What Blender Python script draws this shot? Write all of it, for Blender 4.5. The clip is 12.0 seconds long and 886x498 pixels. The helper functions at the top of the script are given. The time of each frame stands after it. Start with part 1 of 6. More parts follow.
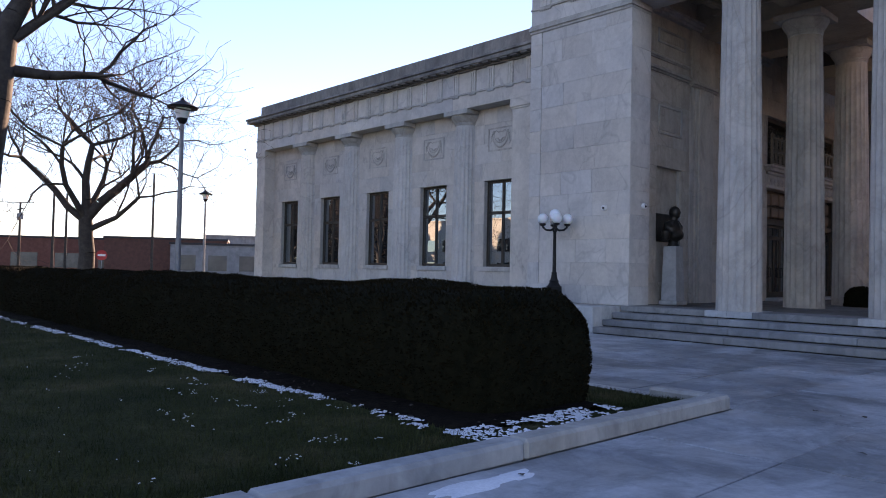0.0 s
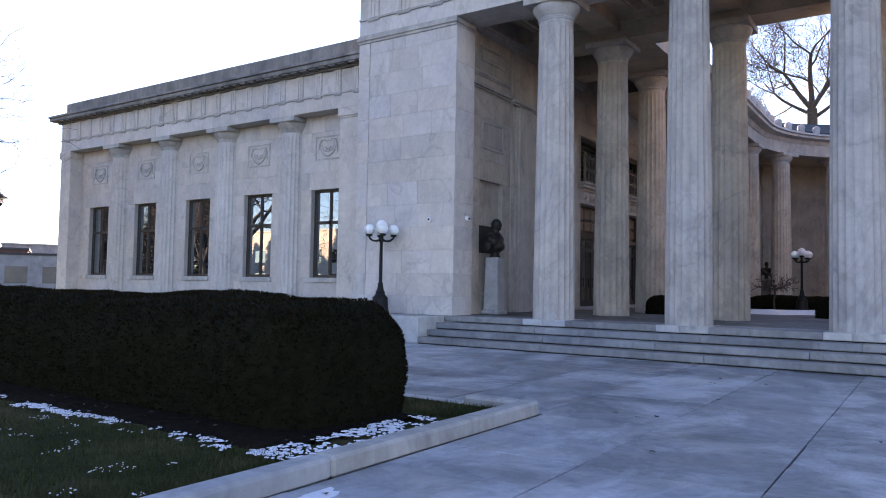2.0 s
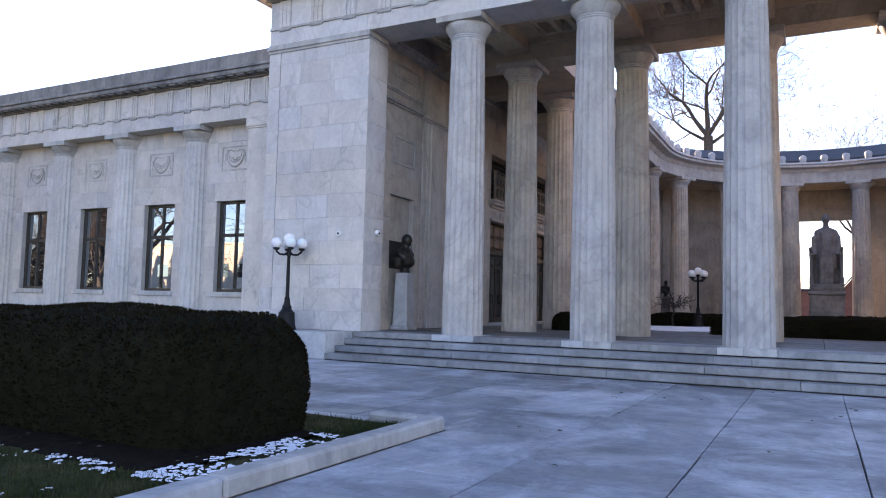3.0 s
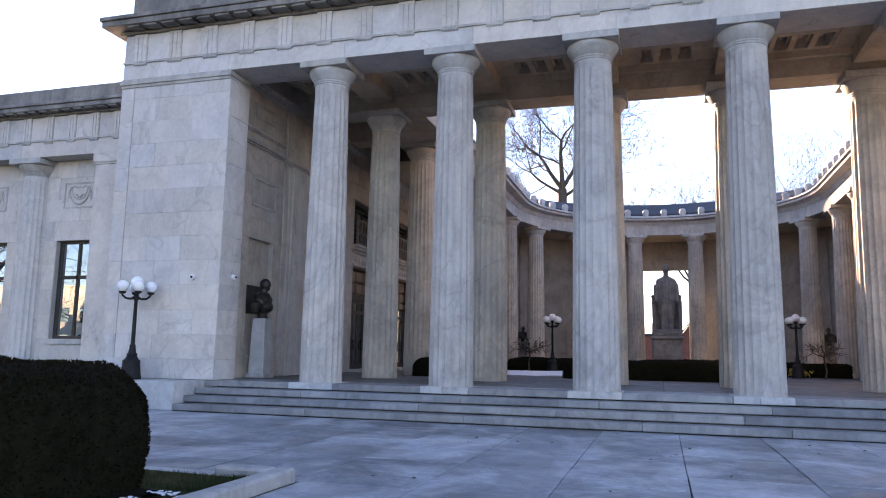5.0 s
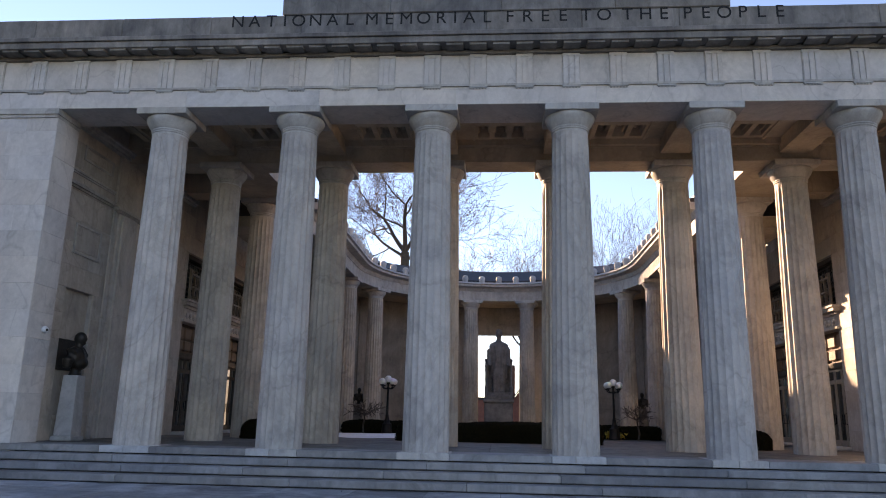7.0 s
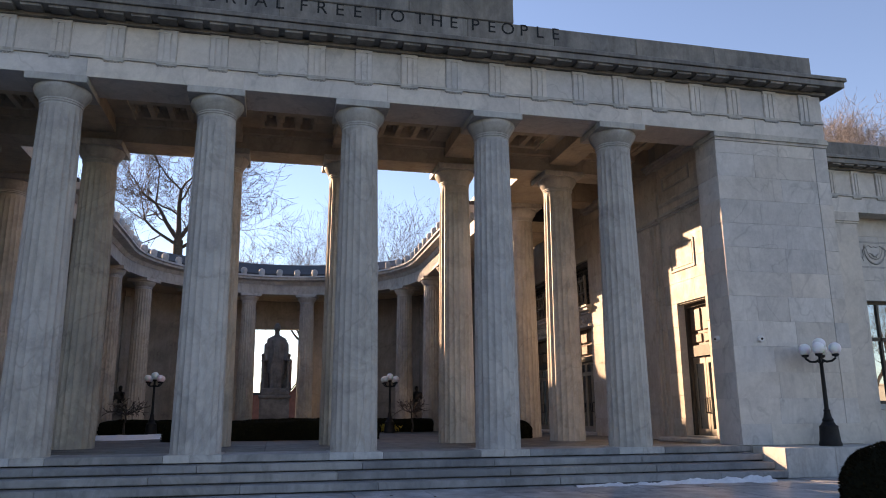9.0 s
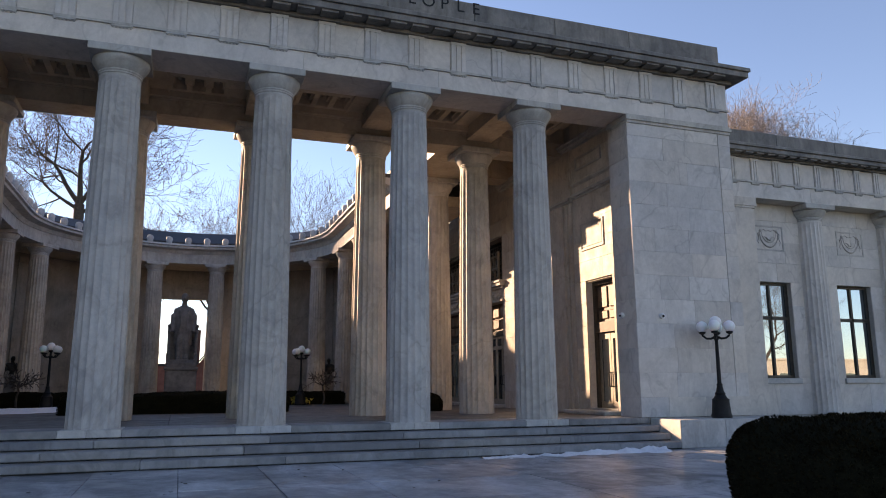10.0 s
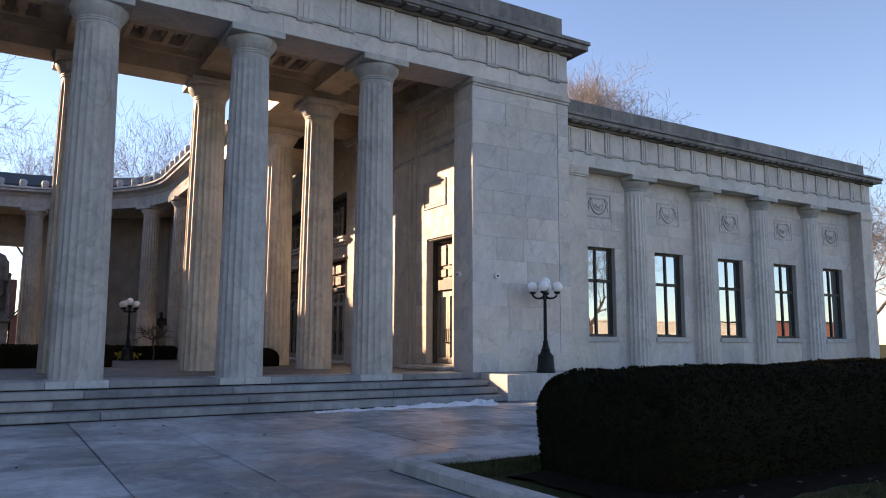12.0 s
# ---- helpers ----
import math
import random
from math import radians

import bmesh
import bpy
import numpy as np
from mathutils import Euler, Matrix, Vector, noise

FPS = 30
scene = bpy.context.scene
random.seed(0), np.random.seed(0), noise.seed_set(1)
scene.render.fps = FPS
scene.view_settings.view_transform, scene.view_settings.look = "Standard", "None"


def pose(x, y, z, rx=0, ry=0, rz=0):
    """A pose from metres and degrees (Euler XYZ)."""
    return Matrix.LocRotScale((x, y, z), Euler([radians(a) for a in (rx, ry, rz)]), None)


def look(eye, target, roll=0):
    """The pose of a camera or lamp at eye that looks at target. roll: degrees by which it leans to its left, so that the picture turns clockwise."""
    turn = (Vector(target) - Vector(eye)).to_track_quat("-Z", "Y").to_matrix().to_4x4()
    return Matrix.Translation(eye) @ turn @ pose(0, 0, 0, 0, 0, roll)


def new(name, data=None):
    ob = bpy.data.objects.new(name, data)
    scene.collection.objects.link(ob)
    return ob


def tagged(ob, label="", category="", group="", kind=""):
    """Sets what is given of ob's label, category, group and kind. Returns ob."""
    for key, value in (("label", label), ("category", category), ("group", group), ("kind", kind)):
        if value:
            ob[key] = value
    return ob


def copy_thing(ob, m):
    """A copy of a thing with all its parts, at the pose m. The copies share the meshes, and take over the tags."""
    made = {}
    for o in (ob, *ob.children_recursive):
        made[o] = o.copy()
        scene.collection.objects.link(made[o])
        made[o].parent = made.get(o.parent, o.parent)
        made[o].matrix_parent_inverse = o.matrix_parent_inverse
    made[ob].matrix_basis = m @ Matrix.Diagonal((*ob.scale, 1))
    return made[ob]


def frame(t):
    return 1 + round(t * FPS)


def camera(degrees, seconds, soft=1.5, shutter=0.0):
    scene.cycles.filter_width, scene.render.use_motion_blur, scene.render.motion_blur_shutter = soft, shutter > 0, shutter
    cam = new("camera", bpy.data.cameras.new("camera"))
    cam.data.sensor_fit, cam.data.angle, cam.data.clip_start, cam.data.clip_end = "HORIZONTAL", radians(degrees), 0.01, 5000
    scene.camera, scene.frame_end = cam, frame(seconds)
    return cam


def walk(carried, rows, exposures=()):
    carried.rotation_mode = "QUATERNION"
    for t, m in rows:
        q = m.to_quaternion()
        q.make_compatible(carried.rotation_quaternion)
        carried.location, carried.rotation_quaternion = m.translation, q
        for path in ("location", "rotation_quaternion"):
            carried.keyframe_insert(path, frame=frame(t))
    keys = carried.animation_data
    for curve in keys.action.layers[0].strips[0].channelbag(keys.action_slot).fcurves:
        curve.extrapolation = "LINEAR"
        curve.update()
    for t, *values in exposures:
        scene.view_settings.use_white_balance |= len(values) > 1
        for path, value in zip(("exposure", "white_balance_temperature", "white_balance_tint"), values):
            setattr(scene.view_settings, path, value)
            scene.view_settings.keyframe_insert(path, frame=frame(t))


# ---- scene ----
cam = camera(62.3, 12.0, soft=1.0)
PATH = [
    (0, (-0.391, -16.593, 1.486), (-1.852, -15.228, 1.546), 1.2),
    (0.5, (-0.418, -16.444, 1.462), (-1.797, -14.998, 1.556), 1.3),
    (1, (-0.41, -16.416, 1.47), (-1.702, -14.893, 1.565), 1.2),
    (1.5, (-0.379, -16.432, 1.479), (-1.591, -14.843, 1.566), 0.9),
    (2, (-0.356, -16.331, 1.482), (-1.473, -14.675, 1.581), 1.0),
    (2.5, (-0.365, -16.247, 1.448), (-1.369, -14.522, 1.573), 1.3),
    (4.5, (-0.301, -16.184, 1.466), (-0.973, -14.313, 1.689), 0.9),
    (5, (-0.263, -16.193, 1.463), (-0.83, -14.296, 1.742), 1.0),
    (5.5, (-0.193, -16.256, 1.475), (-0.671, -14.341, 1.801), 1.2),
    (6, (-0.131, -16.254, 1.47), (-0.528, -14.33, 1.845), 1.8),
    (6.5, (-0.057, -16.373, 1.408), (-0.338, -14.439, 1.833), 1.6),
    (8.5, (-0.143, -16.316, 1.446), (0.146, -14.394, 1.917), 0.0),
    (9, (-0.154, -16.295, 1.484), (0.285, -14.394, 1.922), -0.4),
    (9.5, (-0.133, -16.269, 1.508), (0.426, -14.392, 1.912), -0.3),
    (10, (-0.082, -16.261, 1.528), (0.578, -14.408, 1.892), -0.3),
    (10.5, (-0.005, -16.284, 1.525), (0.743, -14.46, 1.863), -0.3),
    (11, (0.152, -16.268, 1.528), (1.011, -14.488, 1.834), -0.1),
    (11.5, (0.22, -16.327, 1.507), (1.161, -14.584, 1.782), 0.1),
    (12, (0.176, -16.286, 1.474), (1.209, -14.592, 1.726), 0.2),
]
walk(cam, [(t, look(eye, target, roll)) for t, eye, target, roll in PATH], [(0, 1.78, 7800, 33), (1.0, 1.70, 7700, 32), (2.0, 2.48, 8000, 33), (2.7, 2.76, 8100, 33), (4.5, 2.76, 8100, 32), (5.5, 2.48, 8300, 31), (6.5, 2.05, 8600, 30), (8.5, 1.61, 8600, 27), (10, 1.56, 8400, 27), (12, 1.65, 8100, 26)])

# ---- world, sun ----
SUN_AZ, SUN_EL = 35.5, 17.6          # degrees left of +y, degrees high
world = bpy.data.worlds.new("world")
scene.world = world
world.use_nodes = True
wn = world.node_tree
sky = wn.nodes.new("ShaderNodeTexSky")
sky.sky_type = "NISHITA"
sky.sun_disc = False
sky.sun_elevation, sky.sun_rotation = radians(SUN_EL), radians(-SUN_AZ)
sky.dust_density, sky.air_density, sky.ozone_density = 0.0, 0.95, 3.9
wn.links.new(sky.outputs[0], wn.nodes["Background"].inputs[0])
wn.nodes["Background"].inputs[1].default_value = 0.10
sun_way = Vector((-math.sin(radians(SUN_AZ)) * math.cos(radians(SUN_EL)), math.cos(radians(SUN_AZ)) * math.cos(radians(SUN_EL)), math.sin(radians(SUN_EL))))
sun = new("sun", bpy.data.lights.new("sun", "SUN"))
sun.data.energy, sun.data.angle, sun.data.color = 5.0, radians(0.53), (1.0, 0.80, 0.58)
sun.matrix_world = look(sun_way * 80, (0, 0, 0))


# ---- materials ----
class Nodes:
    """A small writer of node materials."""

    def __init__(self, name):
        self.m = bpy.data.materials.new(name)
        self.m.use_nodes = True
        self.t = self.m.node_tree
        self.b = self.t.nodes["Principled BSDF"]
        self.pos = self.t.nodes.new("ShaderNodeNewGeometry").outputs["Position"]

    def link(self, a, b):
        self.t.links.new(a, b)
        return a

    def mapped(self, scale):
        n = self.t.nodes.new("ShaderNodeVectorMath")
        n.operation = "MULTIPLY"
        n.inputs[1].default_value = scale
        self.link(self.pos, n.inputs[0])
        return n.outputs[0]

    def noise(self, scale, detail=4.0, rough=0.55, stretch=None, distort=0.0):
        n = self.t.nodes.new("ShaderNodeTexNoise")
        n.inputs["Scale"].default_value, n.inputs["Detail"].default_value = scale, detail
        n.inputs["Roughness"].default_value, n.inputs["Distortion"].default_value = rough, distort
        self.link(self.mapped(stretch) if stretch else self.pos, n.inputs["Vector"])
        return n.outputs["Fac"]

    def ramp(self, fac, *stops):
        n = self.t.nodes.new("ShaderNodeValToRGB")
        el = n.color_ramp.elements
        while len(el) < len(stops):
            el.new(0.5)
        for e, (p, c) in zip(el, stops):
            e.position = p
            e.color = (c, c, c, 1) if isinstance(c, (int, float)) else (*c, 1)
        self.link(fac, n.inputs[0])
        return n.outputs[0]

    def mix(self, fac, a, b, kind="MIX"):
        n = self.t.nodes.new("ShaderNodeMix")
        n.data_type, n.blend_type = "RGBA", kind
        for s, v in ((n.inputs[0], fac), (n.inputs[6], a), (n.inputs[7], b)):
            if isinstance(v, (int, float)):
                s.default_value = v if s.type == "VALUE" else (v, v, v, 1)
            elif isinstance(v, tuple):
                s.default_value = (*v, 1)
            else:
                self.link(v, s)
        return n.outputs[2]

    def random(self, low, high, island=False):
        if island:
            o = self.t.nodes.new("ShaderNodeNewGeometry").outputs["Random Per Island"]
        else:
            o = self.t.nodes.new("ShaderNodeObjectInfo").outputs["Random"]
        return self.ramp(o, (0.0, low), (1.0, high))

    def bump(self, height, strength, distance=0.01):
        n = self.t.nodes.new("ShaderNodeBump")
        n.inputs["Strength"].default_value, n.inputs["Distance"].default_value = strength, distance
        self.link(height, n.inputs["Height"])
        self.link(n.outputs[0], self.b.inputs["Normal"])

    def done(self, color, rough=0.6, metal=0.0, spec=0.5):
        if isinstance(color, tuple):
            self.b.inputs["Base Color"].default_value = (*color, 1)
        else:
            self.link(color, self.b.inputs["Base Color"])
        if isinstance(rough, (int, float)):
            self.b.inputs["Roughness"].default_value = rough
        else:
            self.link(rough, self.b.inputs["Roughness"])
        self.b.inputs["Metallic"].default_value = metal
        self.b.inputs["Specular IOR Level"].default_value = spec
        return self.m


def marble(name, light, dark, vein, low=0.86, stain=0.0, streak=0.35):
    """Weathered marble: every block has its own clouds, veins, tint and tone; grain and rain streaks over all."""
    n = Nodes(name)
    whole = n.pos
    info = n.t.nodes.new("ShaderNodeObjectInfo").outputs["Random"]
    shift = n.t.nodes.new("ShaderNodeVectorMath")
    shift.operation = "MULTIPLY_ADD"
    n.link(info, shift.inputs[0])
    shift.inputs[1].default_value = (61.0, 37.0, 83.0)
    n.link(whole, shift.inputs[2])
    n.pos = shift.outputs[0]
    cloud = n.ramp(n.noise(0.5, 6, 0.6, distort=0.9), (0.3, dark), (0.62, light))
    veins = n.ramp(n.noise(0.85, 7, 0.62, stretch=(1.0, 0.7, 0.55), distort=1.3), (0.42, 1.0), (0.495, vein), (0.57, 1.0))
    c = n.mix(0.30, cloud, veins, "MULTIPLY")
    thread = n.ramp(n.noise(0.38, 4, 0.5, stretch=(1.0, 1.0, 0.7), distort=0.5), (0.489, 1.0), (0.497, 0.40), (0.505, 1.0))
    c = n.mix(0.30, c, thread, "MULTIPLY")
    hue = n.t.nodes.new("ShaderNodeMath")
    hue.operation = "MULTIPLY"
    n.link(info, hue.inputs[0])
    hue.inputs[1].default_value = 7.31
    part_of = n.t.nodes.new("ShaderNodeMath")
    part_of.operation = "FRACT"
    n.link(hue.outputs[0], part_of.inputs[0])
    c = n.mix(0.50, c, n.ramp(part_of.outputs[0], (0.0, (0.87, 0.93, 1.0)), (0.5, (1.0, 0.99, 0.97)), (1.0, (1.0, 0.95, 0.885))), "MULTIPLY")
    n.pos = whole
    c = n.mix(0.5, c, n.ramp(n.noise(0.23, 5, 0.6, distort=0.5), (0.35, (0.82, 0.86, 0.93)), (0.65, (1.0, 0.99, 0.96))), "MULTIPLY")
    c = n.mix(0.7, c, n.ramp(n.noise(9.0, 5, 0.7), (0.25, 0.82), (0.7, 1.05)), "MULTIPLY")
    c = n.mix(0.35, c, n.ramp(n.noise(2.2, 6, 0.75, distort=0.4), (0.30, 0.66), (0.48, 1.0)), "MULTIPLY")
    c = n.mix(0.45, c, n.ramp(n.noise(1.6, 4, 0.55, stretch=(1.0, 1.0, 0.8), distort=0.6), (0.66, 1.0), (0.72, 0.55)), "MULTIPLY")
    rain = n.ramp(n.noise(2.6, 5, 0.7, stretch=(1.0, 1.0, 0.09)), (0.35, 0.62), (0.62, 1.0))
    c = n.mix(streak, c, rain, "MULTIPLY")
    if stain:
        soot = n.ramp(n.noise(1.1, 7, 0.72, stretch=(1.0, 1.0, 0.45)), (0.36, (0.10, 0.10, 0.10)), (0.66, (0.62, 0.61, 0.58)))
        c = n.mix(stain, c, soot, "MULTIPLY")
    c = n.mix(1.0, c, n.random(low, 1.0), "MULTIPLY")
    n.bump(n.noise(38.0, 4, 0.7), 0.25, 0.006)
    return n.done(c, n.ramp(n.noise(3.0, 3), (0.3, 0.5), (0.7, 0.72)), spec=0.35)


MARBLE = marble("marble", (0.680, 0.632, 0.584), (0.536, 0.504, 0.476), 0.66, 0.89, 0.0, 0.12)
SHAFT = marble("column_marble", (0.514, 0.488, 0.461), (0.393, 0.378, 0.366), 0.42, 0.90, 0.0, 0.18)
TRIM = marble("trim_marble", (0.663, 0.637, 0.595), (0.476, 0.468, 0.451), 0.55, 0.94, 0.25, 0.5)
SOOT = marble("sooted_marble", (0.532, 0.494, 0.461), (0.332, 0.314, 0.304), 0.6, 0.84, 0.75, 0.75)
# ceiling, wall and inner shafts: stained stone, colour also warmed for bounced sunlight
CEIL = marble("ceiling_stone", (0.66, 0.55, 0.42), (0.45, 0.38, 0.29), 0.7, 0.95, 0.25, 0.1)
INNER = marble("portico_marble", (0.674, 0.608, 0.527), (0.475, 0.429, 0.375), 0.6, 0.88, 0.15, 0.4)
OLD_WARM_SHAFT = marble("aged_bounce_tinted_column_marble", (0.62, 0.55, 0.47), (0.42, 0.385, 0.345), 0.4, 0.90, 0.12, 0.25)
# court wall stone, with the shade of the enclosed walk in its colour
COURT_SHADE = marble("shade_darkened_court_marble", (0.456, 0.427, 0.389), (0.294, 0.280, 0.261), 0.6, 0.9, 0.3, 0.45)
STEP = marble("step_marble", (0.423, 0.419, 0.414), (0.225, 0.230, 0.239), 0.4, 0.76, 0.22, 0.15)
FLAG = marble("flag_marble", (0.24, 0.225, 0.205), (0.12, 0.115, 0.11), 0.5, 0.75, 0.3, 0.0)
WHITE = marble("white_marble", (0.663, 0.654, 0.637), (0.493, 0.493, 0.484), 0.45, 0.9, 0.2, 0.3)


def paving_material():
    """Worn marble paving with damp dark clouds and thin frost."""
    n = Nodes("paving_marble")
    c = n.ramp(n.noise(0.5, 7, 0.65, distort=0.6), (0.3, (0.20, 0.213, 0.228)), (0.66, (0.40, 0.415, 0.432)))
    c = n.mix(0.6, c, n.ramp(n.noise(1.3, 7, 0.7, distort=0.7), (0.42, 1.0), (0.5, 0.62), (0.58, 1.0)), "MULTIPLY")
    c = n.mix(0.8, c, n.ramp(n.noise(12.0, 5, 0.75), (0.3, 0.75), (0.7, 1.08)), "MULTIPLY")
    c = n.mix(1.0, c, n.random(0.60, 1.05), "MULTIPLY")
    frost = n.ramp(n.noise(0.8, 8, 0.68, stretch=(1.0, 0.7, 1.0), distort=0.7), (0.48, 0.0), (0.58, 0.42), (0.70, 0.75))
    frost = n.mix(0.75, frost, n.ramp(n.noise(7.0, 6, 0.75), (0.35, 0.2), (0.65, 1.0)), "MULTIPLY")
    c = n.mix(frost, c, (0.66, 0.68, 0.71))
    n.bump(n.noise(22.0, 5, 0.7), 0.3, 0.006)
    return n.done(c, n.ramp(n.noise(1.3, 5), (0.35, 0.32), (0.65, 0.66)), spec=0.5)


PAVING = paving_material()


def simple(name, a, b, scale, rough, metal=0.0, bump=0.2, spec=0.5, low=0.9, stretch=None):
    n = Nodes(name)
    c = n.ramp(n.noise(scale, 5, 0.65, stretch=stretch), (0.3, a), (0.7, b))
    c = n.mix(0.5, c, n.ramp(n.noise(scale * 7, 4, 0.7), (0.3, 0.75), (0.7, 1.1)), "MULTIPLY")
    c = n.mix(1.0, c, n.random(low, 1.0), "MULTIPLY")
    n.bump(n.noise(scale * 6, 4, 0.7), bump, 0.01)
    return n.done(c, rough, metal, spec)


JOINT = simple("dark_joint", (0.022, 0.022, 0.022), (0.06, 0.056, 0.05), 6, 0.9)
PUTTY = simple("stone_putty", (0.34, 0.325, 0.30), (0.46, 0.44, 0.41), 1.5, 0.9)
IRON = simple("black_iron", (0.006, 0.006, 0.007), (0.014, 0.014, 0.015), 8, 0.6, 0.0, 0.1, 0.25)
BRONZE = simple("dark_bronze", (0.022, 0.020, 0.018), (0.050, 0.046, 0.040), 5, 0.45, 0.6, 0.3)
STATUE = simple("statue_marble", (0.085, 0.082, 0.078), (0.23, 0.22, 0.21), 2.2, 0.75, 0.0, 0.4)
FRAME = simple("window_bronze", (0.035, 0.028, 0.022), (0.07, 0.058, 0.046), 5, 0.5, 0.3)
DOOR = simple("door_wood", (0.055, 0.034, 0.020), (0.12, 0.078, 0.048), 5, 0.5, 0.0, 0.2, stretch=(1, 1, 0.2))
PANEL = simple("pale_door_wood", (0.13, 0.085, 0.055), (0.20, 0.135, 0.09), 5, 0.5, 0.0, 0.2, stretch=(1, 1, 0.2))
METAL = simple("door_metal", (0.20, 0.175, 0.14), (0.28, 0.25, 0.205), 6, 0.45, 0.1)
ROOF = simple("roof_felt", (0.015, 0.016, 0.02), (0.035, 0.036, 0.04), 2, 0.6)
BARK = simple("bark", (0.030, 0.024, 0.020), (0.085, 0.070, 0.058), 6, 0.9, 0.0, 0.9)
TWIG = simple("twigs", (0.040, 0.030, 0.026), (0.085, 0.062, 0.050), 2, 0.9, 0.0, 0.2)
TWIG_RED = simple("pale_twigs", (0.21, 0.185, 0.175), (0.31, 0.27, 0.255), 1, 0.9, 0.0, 0.2)
MULCH = simple("mulch", (0.006, 0.005, 0.004), (0.022, 0.016, 0.012), 14, 1.0, 0.0, 1.0, 0.05)
KERB = marble("kerb_marble", (0.666, 0.648, 0.621), (0.468, 0.459, 0.441), 0.35, 0.86, 0.25, 0.4)
SNOW = simple("old_snow", (0.72, 0.75, 0.80), (0.88, 0.89, 0.91), 5, 0.75, 0.0, 0.6)
BRICK = simple("brick_wall", (0.16, 0.055, 0.04), (0.26, 0.10, 0.07), 2.5, 0.9)
DARKWALL = simple("dark_brick", (0.10, 0.045, 0.035), (0.17, 0.075, 0.055), 2.5, 0.9)
STUCCO = simple("cream_stone", (0.52, 0.47, 0.39), (0.66, 0.60, 0.51), 1.2, 0.85)
GREY = simple("grey_wall", (0.20, 0.20, 0.21), (0.34, 0.34, 0.34), 1.5, 0.9)
STEEL = simple("lamp_steel", (0.16, 0.17, 0.19), (0.26, 0.27, 0.29), 4, 0.5, 0.4)
ASPHALT = simple("asphalt", (0.035, 0.035, 0.037), (0.065, 0.065, 0.066), 3, 0.9)
RED = simple("red_sign", (0.40, 0.02, 0.02), (0.52, 0.03, 0.03), 3, 0.5)
PAINT = simple("white_paint", (0.70, 0.70, 0.70), (0.82, 0.82, 0.82), 3, 0.5)
DULL = simple("shop_glass", (0.05, 0.055, 0.06), (0.12, 0.12, 0.115), 0.6, 0.25)
RAIL = simple("railing_bronze", (0.11, 0.092, 0.07), (0.19, 0.16, 0.125), 6, 0.55, 0.2)
YELLOW = simple("yellow_leaves", (0.30, 0.22, 0.02), (0.55, 0.42, 0.06), 9, 0.8)
# near-black colour standing in for the darkness of unlit rooms
ROOM_DARK = simple("unlit_room_dark", (0.020, 0.019, 0.018), (0.05, 0.046, 0.042), 1, 0.9)


def globe_material():
    n = Nodes("frosted_globe")
    n.b.inputs["Subsurface Weight"].default_value = 0.25
    return n.done((0.78, 0.79, 0.80), 0.3)


def glass_material():
    """Dark window glass that mirrors the street."""
    n = Nodes("window_glass")
    n.bump(n.noise(1.3, 2, 0.5), 0.03, 0.02)
    n.b.inputs["IOR"].default_value = 4.5
    n.b.inputs["Specular Tint"].default_value = (0.80, 0.92, 1.0, 1.0)
    return n.done((0.018, 0.02, 0.022), 0.012, 0.0, 0.5)


GLOBE, GLASS = globe_material(), glass_material()


def grass_material(name, blades):
    n = Nodes(name)
    c = n.ramp(n.noise(0.7, 6, 0.65), (0.32, (0.020, 0.028, 0.010)), (0.52, (0.046, 0.052, 0.019)), (0.68, (0.10, 0.085, 0.042)))
    if blades:
        c = n.mix(1.0, c, n.random(0.55, 1.35, True), "MULTIPLY")
    else:
        c = n.mix(0.8, c, n.ramp(n.noise(30, 4, 0.8), (0.3, 0.30), (0.7, 1.35)), "MULTIPLY")
        n.bump(n.noise(40, 4, 0.8), 1.0, 0.03)
    return n.done(c, 0.9, spec=0.08)


GRASS, BLADES = grass_material("lawn", False), grass_material("grass_blades", True)


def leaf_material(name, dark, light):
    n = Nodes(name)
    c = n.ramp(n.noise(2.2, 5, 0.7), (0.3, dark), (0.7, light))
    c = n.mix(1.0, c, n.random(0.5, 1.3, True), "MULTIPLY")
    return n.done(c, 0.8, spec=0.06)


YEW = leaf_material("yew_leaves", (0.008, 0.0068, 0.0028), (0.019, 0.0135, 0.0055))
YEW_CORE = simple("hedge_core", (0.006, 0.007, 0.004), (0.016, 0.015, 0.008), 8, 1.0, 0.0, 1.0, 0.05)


# ---- mesh helpers ----
def box(bm, x0, x1, y0, y1, z0, z1):
    x0, x1, y0, y1, z0, z1 = min(x0, x1), max(x0, x1), min(y0, y1), max(y0, y1), min(z0, z1), max(z0, z1)
    v = [bm.verts.new((x, y, z)) for z in (z0, z1) for y in (y0, y1) for x in (x0, x1)]
    for f in ((0, 2, 3, 1), (4, 5, 7, 6), (0, 1, 5, 4), (2, 6, 7, 3), (0, 4, 6, 2), (1, 3, 7, 5)):
        bm.faces.new([v[i] for i in f])
    return v


def lathe(bm, profile, n=24, cx=0.0, cy=0.0, cz=0.0, m=None):
    """Turns (radius, z) pairs round the z axis."""
    rings = []
    for r, z in profile:
        ring = []
        for i in range(n):
            a = 2 * math.pi * i / n
            p = Vector((r * math.cos(a), r * math.sin(a), z))
            p = m @ p if m else p
            ring.append(bm.verts.new(p + Vector((cx, cy, cz))))
        rings.append(ring)
    for a, b in zip(rings, rings[1:]):
        for i in range(n):
            bm.faces.new((a[i], a[(i + 1) % n], b[(i + 1) % n], b[i]))
    bm.faces.new(rings[0][::-1])
    bm.faces.new(rings[-1])


